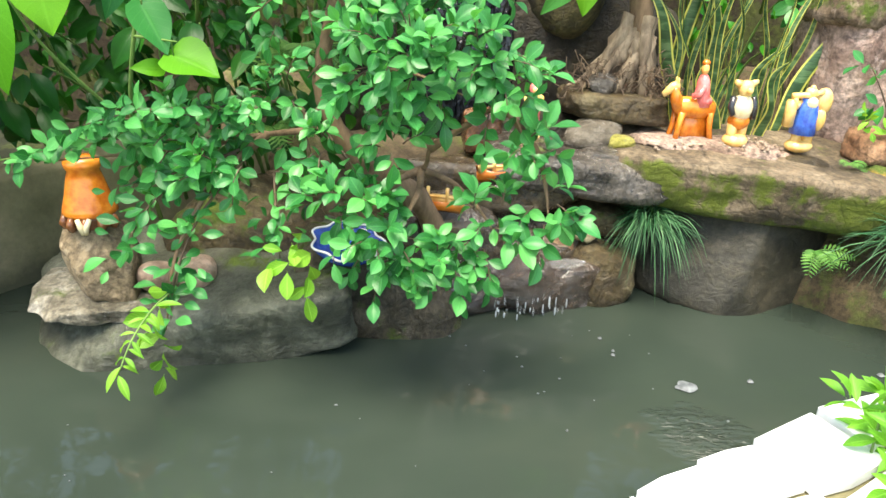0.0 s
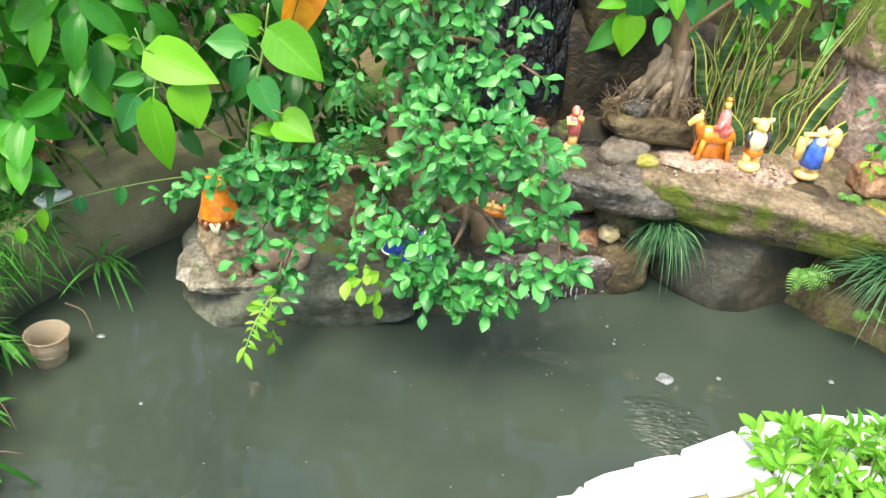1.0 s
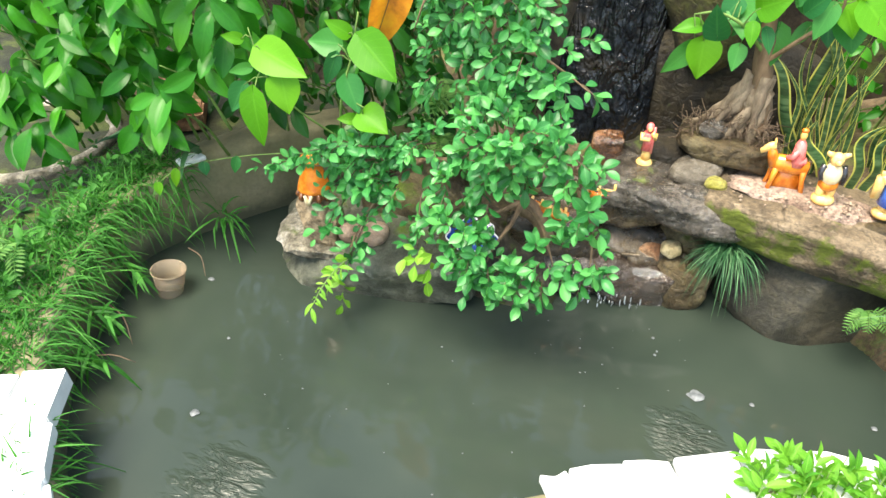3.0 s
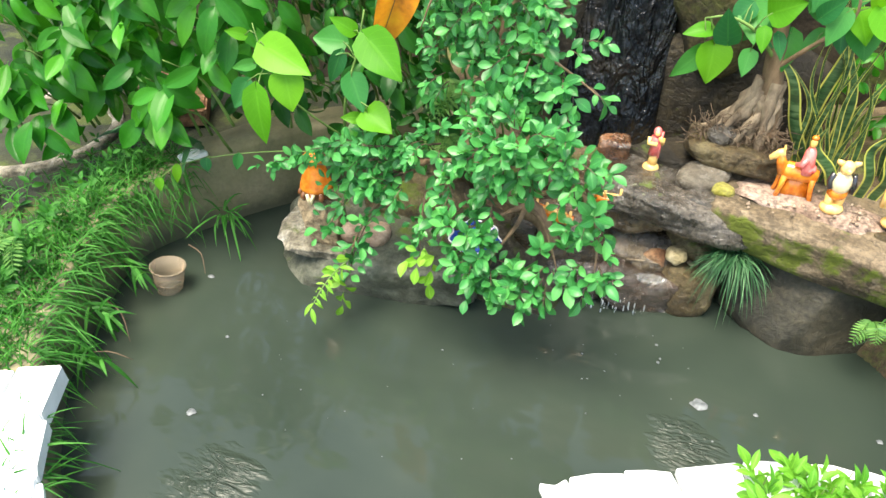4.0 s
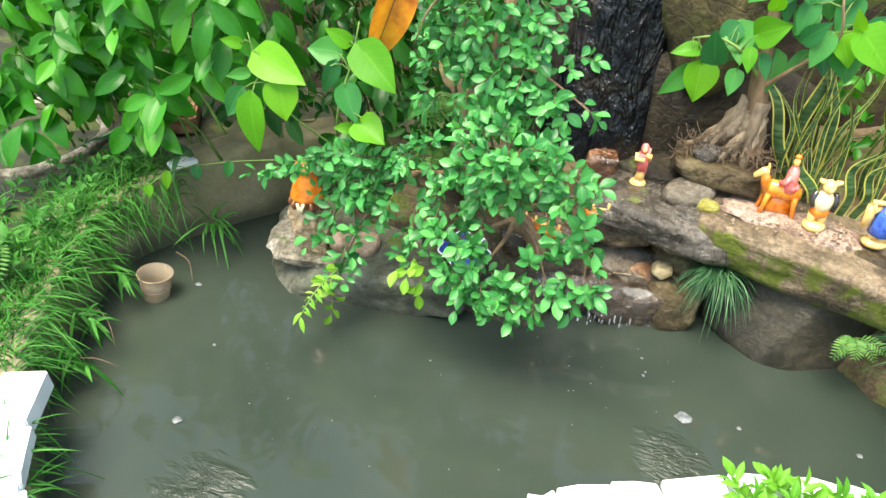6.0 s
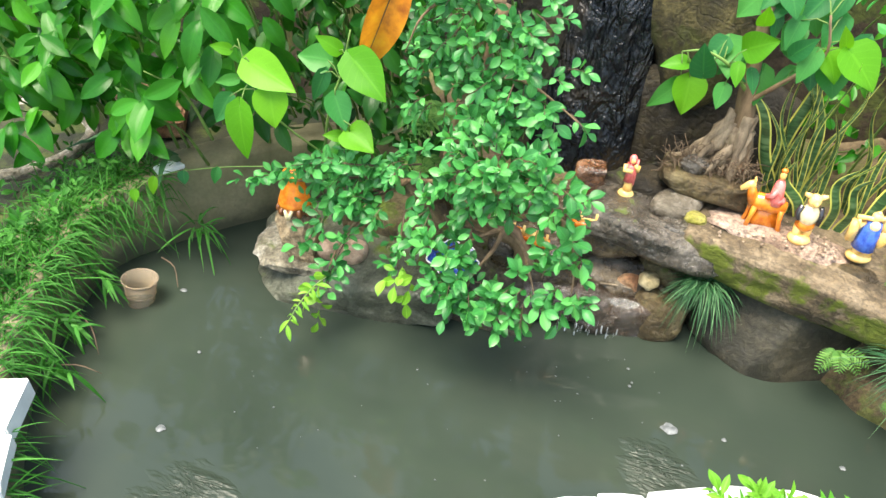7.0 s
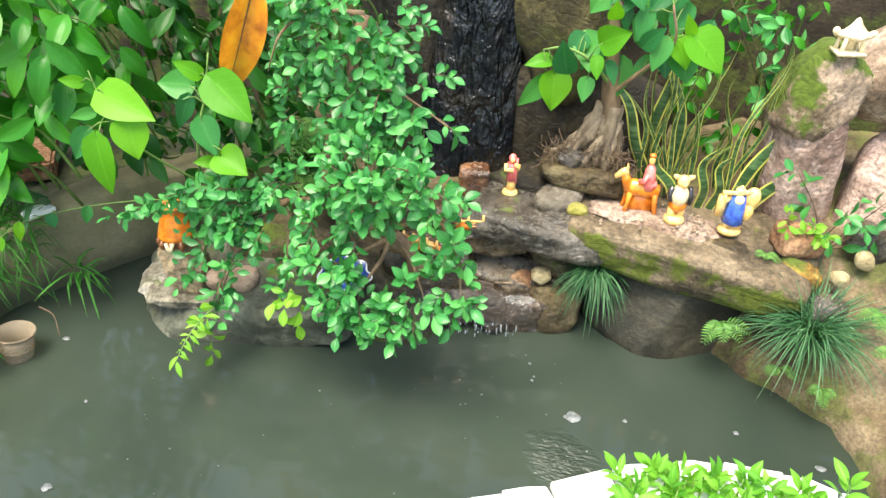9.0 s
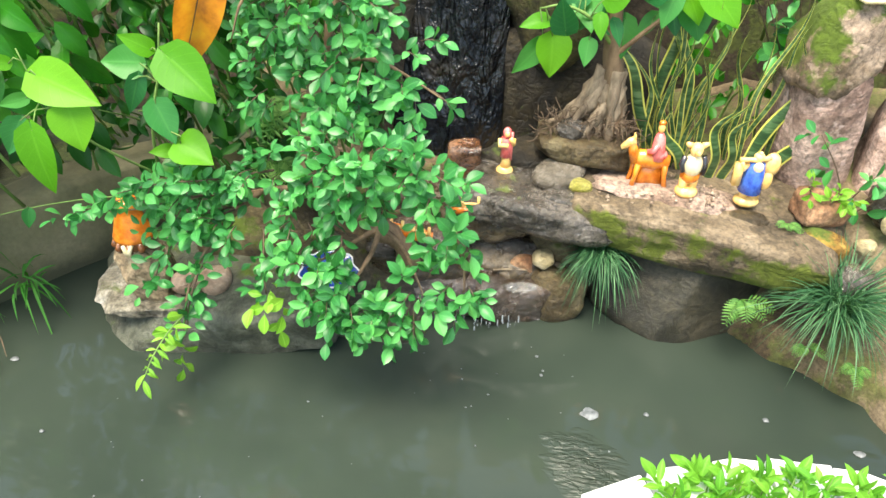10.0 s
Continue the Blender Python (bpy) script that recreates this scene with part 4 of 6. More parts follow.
def twig_spray():
    """A fresh trailing shoot that hangs to the water."""
    r = random.Random(5)
    path = along([(-0.385, 0.97, 0.19), (-0.395, 0.915, 0.185), (-0.405, 0.865, 0.165), (-0.415, 0.83, 0.13)], 12)
    thing = holder("trailing_shoot", path[0], "fresh light green shoot trailing towards the water", "shoot")
    inv = thing.matrix_basis.inverted()
    part("stem", MB().tube([inv @ p for p in path], [0.0022 - 0.0012 * i / 12 for i in range(13)], 0, 6), STALK, thing)
    ms = []
    for i in range(3, 13):
        for s in ((-1, 1) if i % 3 else (1,)):
            ms.append(aim(path[i], Vector((s * 0.9, -0.35, 0.1 - 0.04 * i)) + rand_way(r) * 0.6, (0, -0.3, 1), 0, r.uniform(0.022, 0.042)))
    narrow = [leaf_shape("ellipse", 1.0, 0.30, 0.2, 0.35, 6, 0.03, 0, 0.0, k) for k in range(2)]
    leafy(thing, ms, narrow, LEAF_LIME, LEAF_LIME, "leaf", lambda p: True, r)


twig_spray()


def heart_plant(name, stems, leaves, label, seed):
    """A climber or sapling with heart leaves: stems as tubes, each leaf on its stalk."""
    r = random.Random(seed)
    thing = holder(name, stems[0][0][0], label, "plant")
    inv = thing.matrix_basis.inverted()
    for pts, rad in stems:
        path = along(pts, 14)
        part("stem", MB().tube([inv @ p for p in path], [rad * (1 - 0.6 * i / 14) for i in range(15)], 0, 7, wobble=0.2), STALK if rad < 0.006 else BARK, thing)
    green = [shape_mesh("leaf", s, LEAF_HEART) for s in HEARTS]
    young = [shape_mesh("leaf", s, LEAF_YOUNG) for s in HEARTS]
    nodes = [q for pts, rad in stems for q in along(pts, 14)]
    for k, (base, tip, fresh) in enumerate(leaves):
        base = Vector(base)
        d = Vector(tip) - base
        size = d.length * 0.95
        up = Vector((0.45 if base.x < 0 else 0.05, -0.75, 0.5)) + rand_way(r) * 0.2
        leaf = part("leaf", (young if fresh else green)[k % 4], None, thing, "", inv @ aim(base, d, up, r.uniform(-0.2, 0.2), size))
        root = min(nodes, key=lambda q: (q - base).length)
        if (root - base).length < 0.09:
            mid = (root + base) / 2 + Vector((0, 0, 0.008))
            m2 = leaf.matrix_basis.inverted()
            part("stalk", MB().tube([m2 @ (inv @ q) for q in (root, mid, base)], [0.0016 / size, 0.0014 / size, 0.001 / size], 0, 5), STALK, leaf)
    return thing


# heart-leaved climber over the pond wall
r = random.Random(33)
LH = [
    ((-0.549, 0.97, 0.699), (-0.417, 0.94, 0.671), True),
    ((-0.490, 0.95, 0.655), (-0.464, 0.92, 0.580), True),
    ((-0.531, 0.90, 0.631), (-0.517, 0.87, 0.504), True),
    ((-0.366, 1.08, 0.709), (-0.265, 1.05, 0.635), True),
    ((-0.409, 1.10, 0.709), (-0.451, 1.07, 0.747), True),
    ((-0.450, 1.12, 0.673), (-0.519, 1.09, 0.683), False),
    ((-0.448, 1.10, 0.653), (-0.466, 1.07, 0.580), False),
    ((-0.417, 1.09, 0.607), (-0.373, 1.06, 0.537), False),
    ((-0.396, 1.08, 0.516), (-0.434, 1.05, 0.523), True),
    ((-0.371, 1.07, 0.538), (-0.291, 1.04, 0.521), True),
    ((-0.593, 0.98, 0.650), (-0.639, 0.95, 0.640), False),
    ((-0.603, 0.96, 0.614), (-0.629, 0.93, 0.553), False),
    ((-0.595, 0.97, 0.716), (-0.626, 0.94, 0.731), True),
]
heart_plant("climber", [([(-0.50, 1.24, 0.20), (-0.49, 1.16, 0.40), (-0.44, 1.10, 0.56), (-0.405, 1.10, 0.66), (-0.38, 1.10, 0.76)], 0.0045), ([(-0.49, 1.16, 0.40), (-0.54, 1.04, 0.54), (-0.555, 0.98, 0.64), (-0.58, 0.98, 0.74)], 0.003), ([(-0.44, 1.10, 0.56), (-0.40, 1.08, 0.56), (-0.36, 1.06, 0.56)], 0.0025)], LH, "climber with large bright heart-shaped leaves", 34)

# trailing vine along the pond wall
VINE = [(-0.518, 1.08, 0.397), (-0.655, 1.08, 0.366), (-0.795, 1.05, 0.336), (-0.907, 1.0, 0.307), (-0.966, 0.95, 0.26)]
vp = along(VINE, 12)
VL = []
for i in range(5, 13, 2):
    hang = vp[i] + Vector((0, -0.01, 0))
    VL.append((hang, hang + Vector((r.uniform(-0.6, 0.3), -0.3, -0.8)).normalized() * r.uniform(0.03, 0.055), i > 8))
heart_plant("vine", [(VINE, 0.0018)], VL, "thin vine with small heart leaves along the wall", 36)


# glossy shrub behind the wall
def shrub(name, at, stems, label, seed, size, facing, mat=LEAF_SHRUB, mat_joined=LEAF_SHRUB_I):
    r = random.Random(seed)
    thing = holder(name, at, label, "shrub")
    inv = thing.matrix_basis.inverted()
    ms = []
    for end, n in stems:
        end = Vector(end)
        root = end + Vector((r.uniform(-0.06, 0.06), r.uniform(0.10, 0.2), -r.uniform(0.16, 0.26)))
        root.z = max(root.z, 0.13)
        path = along([root, (root + end) / 2 + Vector((0, 0.02, 0.03)), end], 8)
        part("branch", MB().tube([inv @ p for p in path], [0.0045 - 0.003 * i / 8 for i in range(9)], 0, 6, wobble=0.2), STALK, thing)
        for k in range(n):
            a = 2.4 * k + r.uniform(-0.4, 0.4)
            q = end + rand_way(r) * 0.035 - Vector((0, 0, 0.012 * k))
            way = Vector((math.cos(a), math.sin(a) * 0.8 - 0.35, -1.0 + 0.7 * r.random()))
            ms.append(aim(q, way, facing + rand_way(r) * 0.35, r.uniform(-0.3, 0.3), size * r.uniform(0.65, 1.15)))
    leafy(thing, ms, ELLIPSE, mat, mat_joined, "leaf", lambda p: p.z < 0.9, r)
    return thing


r = random.Random(44)
ends = []
for k in range(86):
    x = r.uniform(-1.50, -0.70)
    z = r.uniform(0.44 if x < -0.92 else 0.56, 0.96) - 0.06 * max(0, -0.95 - x)
    y = 1.08 + 0.16 * (x + 1.0) + r.uniform(-0.12, 0.20)
    ends.append(((x, y, z), r.randint(5, 8)))
shrub("shrub", (-0.95, 1.32, 0.14), ends, "glossy green broad-leaved shrub behind the pond wall", 45, 0.108, Vector((0.3, -0.75, 0.5)))
ends = []
for k in range(90):
    ends.append(((r.uniform(-1.6, -0.30), 1.42 + r.uniform(-0.15, 0.25), r.uniform(0.40, 1.0)), r.randint(6, 8)))
# darkened leaf colour stands in for the shade back here
shrub("shrub", (-0.8, 1.66, 0.14), ends, "green shrub before the back wall, shade put into its leaf colour", 46, 0.085, Vector((0.1, -0.7, 0.6)), LEAF_SHADE, LEAF_SHADE_I)


ends = []
for k in range(110):
    ends.append(((r.uniform(-0.75, -0.14), r.uniform(1.34, 1.62), r.uniform(0.32, 1.05)), r.randint(5, 7)))
# undergrowth leaves also carry the painted shade
shrub("shrub", (-0.45, 1.66, 0.13), ends, "small-leaved undergrowth behind the bush, shade put into its leaf colour", 47, 0.05, Vector((0.1, -0.7, 0.6)), LEAF_SHADE, LEAF_SHADE_I)
ends = []
for k in range(20):
    ends.append(((r.uniform(0.56, 1.0), r.uniform(1.70, 1.9), r.uniform(0.40, 1.0)), r.randint(4, 6)))
shrub("shrub", (0.8, 1.86, 0.3), ends, "green undergrowth behind the snake plants", 48, 0.05, Vector((0.0, -0.7, 0.6)))


def grass(name, label, blades, mat, category="grass", kind="", at=(0, 0, 0), single=None):
    """blades: (base, way, length, width, droop); with single, the first ones are parts of their own in that material."""
    thing = holder(name, at, label, category, "", kind)
    mb = MB()
    for k, (base, way, length, width, droop) in enumerate(blades):
        way = Vector(way).normalized()
        side = way.cross(Vector((0, -0.4, 1)))
        side = side.normalized() if side.length > 0.01 else Vector((1, 0, 0))
        vs, uv = [], []
        for i in range(6):
            t = i / 5
            p = Vector(base) + way * (length * t) + Vector((0, 0, -droop * length * t * t)) - Vector(at)
            w = width * (1 - t) ** 0.6 * (0.6 + 0.8 * min(1, t * 3)) / 2
            vs += [tuple(p - side * w), tuple(p + Vector((0, 0, -w * 0.5))), tuple(p + side * w)]
            uv += [(-1, t), (0, t), (1, t)]
        fs = [[i * 3 + j, i * 3 + j + 1, i * 3 + j + 4, i * 3 + j + 3] for i in range(5) for j in range(2)]
        if single and k < 280:
            part("blade", MB().put(vs, fs, 0, uv), single, thing)
        else:
            mb.put(vs, fs, 0, uv)
    if not single or len(blades) > 280:
        part("blade_mass", mb, mat, thing)["kind"] = "stuff"
    return thing


r = random.Random(51)


def tuft(c, n, length, spread_, width, droop, way=(0, 0, 0)):
    out = []
    for _ in range(n):
        a = r.uniform(0, 6.283)
        e = r.uniform(0.1, 1.0) ** 0.7 * spread_
        d = Vector((math.cos(a) * e, math.sin(a) * e, 1.0 - 0.3 * e)) + Vector(way)
        out.append((Vector(c) + rand_way(r) * r.uniform(0, 0.022) + Vector((math.cos(a), math.sin(a), 0)) * r.uniform(0, 0.03), d + rand_way(r) * 0.5, length * r.uniform(0.4, 1.15), width * r.uniform(0.6, 1.2), droop * r.uniform(0.2, 1.6)))
    return out


grass("grass_tuft", "tuft of dark sedge hanging under the ledge", tuft((0.475, 1.385, 0.185), 280, 0.118, 1.3, 0.0026, 0.9, (0, -0.75, -0.15)), SEDGE, "grass tuft", at=(0.475, 1.385, 0.18), single=SEDGE_ONE)
grass("grass_tuft", "large tuft of dark green sedge on the bank", tuft((0.99, 1.29, 0.185), 620, 0.215, 1.15, 0.0028, 0.62, (0.03, -0.2, 0.1)), SEDGE, "grass tuft", at=(0.99, 1.29, 0.15), single=SEDGE_ONE)
grass("grass_tuft", "small grass tuft on the pond wall", tuft((-0.885, 1.10, 0.09), 26, 0.12, 1.0, 0.007, 0.8, (0.4, -0.5, -0.2)), GRASS, "grass tuft", at=(-0.885, 1.10, 0.09), single=GRASS_ONE)
# grass bed over the left wall
bl = []
for _ in range(25000):
    k = r.randint(22, 62)
    p, o = edge[k], outward(edge, k, nE)
    u = r.random()
    off = r.uniform(0.01, 0.2) if u < 0.45 else r.uniform(0.2, 0.85) if u < 0.97 else r.uniform(-0.012, 0.01)
    base = Vector((p.x, p.y, (p.z if off < 0.13 else 0.15) - (0.015 if off > 0.01 else r.uniform(0, 0.12)))) + o * off
    way = -o * r.uniform(-0.2, 0.8) + rand_way(r) * 0.9 + Vector((0, 0, r.uniform(0.4, 1.3)))
    dens = (0.03 if off < 0.02 else 0.3) if p.y < 0.42 else (0.08 if off < 0.02 else 0.9) if p.y < 0.60 else (0.3 if off < 0.02 else 0.9) if p.y < 0.9 else (0.35 if off < 0.05 else 1.0) if p.y < 1.1 else 0.06 if off < 0.1 else 0.8
    if r.random() < dens and base.y > 0.0 and math.hypot(base.x + 1.67, base.y - 1.16) > 0.31:
        bl.append((base, way, r.uniform(0.05, 0.17), r.uniform(0.0025, 0.0055), r.uniform(0.3, 1.2)))
grass("grass", "dense unmown grass hanging over the pond wall", bl, GRASS, "grass", "stuff", (-1.05, 0.7, 0.15))
# low broad-leaved weeds among the grass
r = random.Random(57)
weeds = []
for _ in range(420):
    k = r.randint(24, 60)
    p, o = edge[k], outward(edge, k, nE)
    off = r.uniform(0.08, 0.8)
    base = Vector((p.x, p.y, p.z if off < 0.13 else 0.15)) + o * off + Vector((0, 0, r.uniform(0.01, 0.05)))
    if math.hypot(base.x + 1.67, base.y - 1.16) < 0.33:
        continue
    weeds += sprig(r, base, (r.uniform(-0.5, 0.5), r.uniform(-0.5, 0.5), 1), r.uniform(0.03, 0.08), r.randint(4, 6), r.uniform(0.022, 0.042))[0]
weed = holder("weeds", (-1.1, 0.8, 0.2), "low green broad-leaved weeds beside the pond wall", "weeds", "", "stuff")
winv = weed.matrix_basis.inverted()
part("weed_mass", spread([(winv @ m, r.choice(ELLIPSE)) for m in weeds]), GRASS, weed)["kind"] = "stuff"
r2 = random.Random(52)
bl = []
for p0, w0 in (((-0.93, 0.62, 0.12), (0.9, -0.1, 0.1)), ((-0.90, 0.56, 0.10), (0.8, -0.4, 0.0)), ((-0.98, 0.80, 0.11), (0.8, -0.2, 0.0)), ((-0.87, 0.50, 0.08), (0.9, 0.2, 0.1)), ((-0.97, 0.70, 0.06), (0.6, -0.5, -0.1))):
    for k in range(9):
        q = Vector(p0) + Vector(w0) * (0.014 * k)
        bl.append((q, Vector(w0) + rand_way(r2) * 0.9, r2.uniform(0.05, 0.09), 0.009, 0.4))
grass("bamboo_grass", "light green bamboo-like grass leaning over the water", bl, GRASS, "grass", "", (-0.93, 0.62, 0.12), GRASS_ONE)


def fern(at, n, length, seed, label):
    r = random.Random(seed)
    thing = holder("fern", at, label, "fern")
    for k in range(n):
        a = r.uniform(-2.9, -0.2)
        way = Vector((math.cos(a), math.sin(a) * 0.8, r.uniform(0.1, 0.8))).normalized()
        ln = length * r.uniform(0.7, 1.1)
        mb = MB()
        pts = [way * (ln * t) + Vector((0, 0, -0.5 * ln * t * t)) for t in [i / 10 for i in range(11)]]
        mb.tube(pts, [0.0012 * (1 - 0.7 * i / 10) for i in range(11)], 0, 4)
        shp = leaf_shape("ellipse", 1.0, 0.22, 0.1, 0.2, 3, 0.0)
        for i in range(2, 11):
            sz = ln * 0.26 * math.sin(math.pi * (0.12 + 0.85 * i / 11)) + 0.003
            tang = (pts[i] - pts[i - 1]).normalized()
            for s in (-1, 1):
                sd = tang.cross(Vector((0, -0.4, 1))).normalized() * s
                m = np.array(aim(pts[i], sd + tang * 0.5, (0, -0.5, 0.9), 0, sz))
                mb.put(shp[0] @ m[:3, :3].T + m[:3, 3], shp[1], 0, shp[2])
        part("frond", mb, FERN, thing)
    return thing


fern((0.80, 1.31, 0.15), 7, 0.085, 61, "small light green fern between stones")
fern((0.94, 1.235, 0.10), 5, 0.045, 62, "small light green fern on the shore")
fern((1.03, 1.19, 0.10), 5, 0.05, 63, "light green fern hanging over the shore")
fern((0.87, 1.40, 0.31), 4, 0.04, 64, "tiny fern growing on the ledge")
fern((1.13, 1.30, 0.26), 7, 0.07, 65, "small light green fern beside the sedge")
fern((1.15, 1.22, 0.22), 6, 0.07, 66, "small light green fern on the bank")
fern((-1.08, 0.62, 0.27), 9, 0.14, 67, "light green fern on the pond wall")
fern((-0.24, 1.36, 0.50), 9, 0.14, 68, "green fern behind the bush trunk")
fern((-0.30, 1.34, 0.36), 6, 0.10, 69, "green fern behind the bush trunk")


# snake plants
def blade(base, way, length, width, bend, twist, seed):
    vs, uv, fs = [], [], []
    base, way = Vector(base), Vector(way).normalized()
    side = way.cross(Vector((0, -1, 0.1))).normalized()
    rs = random.Random(seed)
    ph = rs.uniform(0, 6)
    n = 18
    for i in range(n + 1):
        t = i / n
        c = base + way * (length * t) + Vector(bend) * (length * t * t) + side * (0.024 * math.sin(t * 7.5 + ph) * t)
        w = width / 2 * min(1.0, 0.55 + t * 1.5) * (1 - t ** 3.0) ** 0.8
        sd = Matrix.Rotation(twist * t + 0.5 * math.sin(t * 5 + ph), 3, way) @ side
        nr = sd.cross(way)
        for v in (-1, -0.7, 0, 0.7, 1):
            vs.append(tuple(c + sd * (w * v) - nr * (abs(v) * w * 0.35)))
            uv.append((v, t))
    for i in range(n):
        for j in range(4):
            a = i * 5 + j
            fs.append([a, a + 1, a + 6, a + 5])
    return MB().put(vs, fs, 0, uv)


r = random.Random(71)
snake = holder("snake_plant", (0.70, 1.62, 0.30), "clump of twisted snake plants with yellow leaf margins", "snake plant")
sinv = Vector((0.70, 1.62, 0.30))
for k in range(22):
    x = r.uniform(0.56, 0.86)
    b = Vector((x, 1.60 + r.uniform(-0.03, 0.1), 0.29)) - sinv
    part("leaf", blade(b, ((x - 0.69) * 0.35 + r.uniform(-0.13, 0.13), r.uniform(-0.2, 0.05), 1), r.uniform(0.25, 0.54), r.uniform(0.010, 0.016), (r.uniform(-0.16, 0.16), r.uniform(-0.15, 0.05), 0), r.uniform(-3.5, 3.5), k), SANS, snake)
for b, way, ln in (((0.79, 1.60, 0.30), (0.30, -0.05, 1), 0.40), ((0.66, 1.57, 0.30), (-0.42, -0.25, 1), 0.22), ((0.71, 1.55, 0.30), (0.02, -0.15, 1), 0.22), ((0.60, 1.62, 0.32), (-0.5, -0.2, 1), 0.40), ((0.74, 1.56, 0.30), (0.12, -0.15, 1), 0.20), ((0.64, 1.63, 0.30), (-0.1, -0.1, 1), 0.42), ((0.83, 1.58, 0.30), (0.45, -0.2, 1), 0.30), ((0.56, 1.66, 0.32), (0.05, -0.05, 1), 0.5)):
    part("leaf", blade(Vector(b) - sinv, way, ln, 0.033, (0, 0, 0), 0.4, int(ln * 100)), SANS, snake)

# heart-leaved sapling with exposed roots
r = random.Random(81)
sap_base = Vector((0.44, 1.575, 0.41))
RH = [
    ((0.288, 1.49, 0.693), (0.226, 1.46, 0.687), True),
    ((0.302, 1.49, 0.659), (0.311, 1.46, 0.569), True),
    ((0.283, 1.49, 0.644), (0.217, 1.46, 0.569), False),
    ((0.328, 1.49, 0.674), (0.312, 1.46, 0.756), False),
    ((0.396, 1.47, 0.718), (0.403, 1.44, 0.672), True),
    ((0.403, 1.49, 0.748), (0.465, 1.46, 0.788), True),
    ((0.426, 1.49, 0.703), (0.450, 1.46, 0.656), False),
    ((0.380, 1.49, 0.657), (0.377, 1.46, 0.605), False),
    ((0.540, 1.49, 0.768), (0.519, 1.46, 0.697), False),
    ((0.600, 1.49, 0.783), (0.683, 1.46, 0.716), True),
    ((0.592, 1.49, 0.790), (0.574, 1.46, 0.837), True),
    ((0.421, 1.49, 0.808), (0.420, 1.46, 0.854), True),
    ((0.497, 1.49, 0.753), (0.535, 1.46, 0.807), False),
]
for _ in range(26):
    at = Vector((r.uniform(0.34, 0.64), r.uniform(1.51, 1.57), r.uniform(0.68, 0.90)))
    RH.append((at, at + Vector((r.uniform(-0.6, 0.6), -0.3, r.uniform(-0.9, -0.3))).normalized() * r.uniform(0.06, 0.10), r.random() < 0.12))
sapling = heart_plant("sapling", [([sap_base + Vector((0.02, 0, 0)), (0.455, 1.575, 0.50), (0.44, 1.57, 0.60), (0.43, 1.55, 0.70), (0.42, 1.52, 0.84)], 0.034), ([(0.44, 1.56, 0.62), (0.38, 1.50, 0.70), (0.32, 1.48, 0.73), (0.27, 1.48, 0.72)], 0.005), ([(0.44, 1.56, 0.60), (0.50, 1.52, 0.68), (0.56, 1.50, 0.76), (0.54, 1.48, 0.85)], 0.006)], RH, "small sapling with heart leaves and exposed pale roots", 82)
for k in range(26):
    a = math.pi * (0.85 + 1.25 * k / 25) + r.uniform(-0.1, 0.1)
    rr = r.uniform(0.03, 0.085) + (0.03 if math.cos(a) < -0.3 else 0.0)
    top = Vector((0.447 + 0.020 * math.cos(a), 1.575 + 0.014 * math.sin(a), r.uniform(0.48, 0.57)))
    end = Vector((0.435 + rr * math.cos(a) - 0.02, 1.575 + rr * 0.7 * math.sin(a), 0.405))
    mid = top.lerp(end, r.uniform(0.4, 0.6)) + Vector((0, 0, r.uniform(-0.012, 0.004))) + rand_way(r) * 0.009
    part("root", MB().tube([p - sap_base - Vector((0.02, 0, 0)) for p in along([top, mid, end, end + Vector((0.01 * math.cos(a), 0.01 * math.sin(a), -0.02))], 10)], [((0.017 if k % 3 else 0.009) - (0.013 if k % 3 else 0.006) * (i / 10) ** 0.9) * (1 + 0.25 * math.sin(i * 1.9 + k)) for i in range(11)], 0, 8, wobble=0.9), ROOT, sapling)
hair = MB()
for k in range(220):
    p = Vector((r.uniform(0.29, 0.52), r.uniform(1.50, 1.56), r.uniform(0.40, 0.47)))
    q = p + rand_way(r) * r.uniform(0.02, 0.06)
    q.z = max(q.z, 0.40)
    hair.tube([v - sap_base - Vector((0.02, 0, 0)) for v in along([p, (p + q) / 2 + rand_way(r) * 0.012, q], 5)], 0.0011, 0, 4)
part("root_hair", hair, TWIG, sapling, "tangle of fine brown roots")["kind"] = "stuff"


# low leafy twigs on the far bank
def twiggy(at, ends, seed, label, size=0.04, mat=None):
    r = random.Random(seed)
    thing = holder("seedling", at, label, "seedling")
    inv = thing.matrix_basis.inverted()
    ms = []
    for e in ends:
        path = along([at, (Vector(at) + Vector(e)) / 2 + rand_way(r) * 0.015, e], 7)
        part("stem", MB().tube([inv @ p for p in path], [0.0025 - 0.0015 * i / 7 for i in range(8)], 0, 5), TWIG, thing)
        for t in (4, 6, 7):
            ms += sprig(r, path[t], rand_way(r, 0.3), 0.025, 4, size)[0]
    leafy(thing, ms, OBOVATE, mat or LEAF_BUSH, mat or LEAF_BUSH, "leaf", lambda p: True, r)


twiggy((1.02, 1.50, 0.28), [(0.90, 1.47, 0.50), (1.10, 1.45, 0.47), (1.16, 1.42, 0.42), (1.03, 1.45, 0.42), (1.18, 1.44, 0.52)], 91, "thin seedling with small green leaves before a rock")
twiggy((0.93, 1.45, 0.35), [(0.90, 1.42, 0.40), (0.96, 1.42, 0.385), (0.99, 1.42, 0.375)], 92, "low bright green seedling on the bank", 0.028, LEAF_LIME)
twiggy((0.95, 1.80, 0.32), [(0.72, 1.66, 0.80), (0.82, 1.68, 0.78), (0.66, 1.7, 0.86), (0.86, 1.70, 0.72), (0.78, 1.70, 0.88)], 93, "leafy sapling behind the snake plants", 0.05)
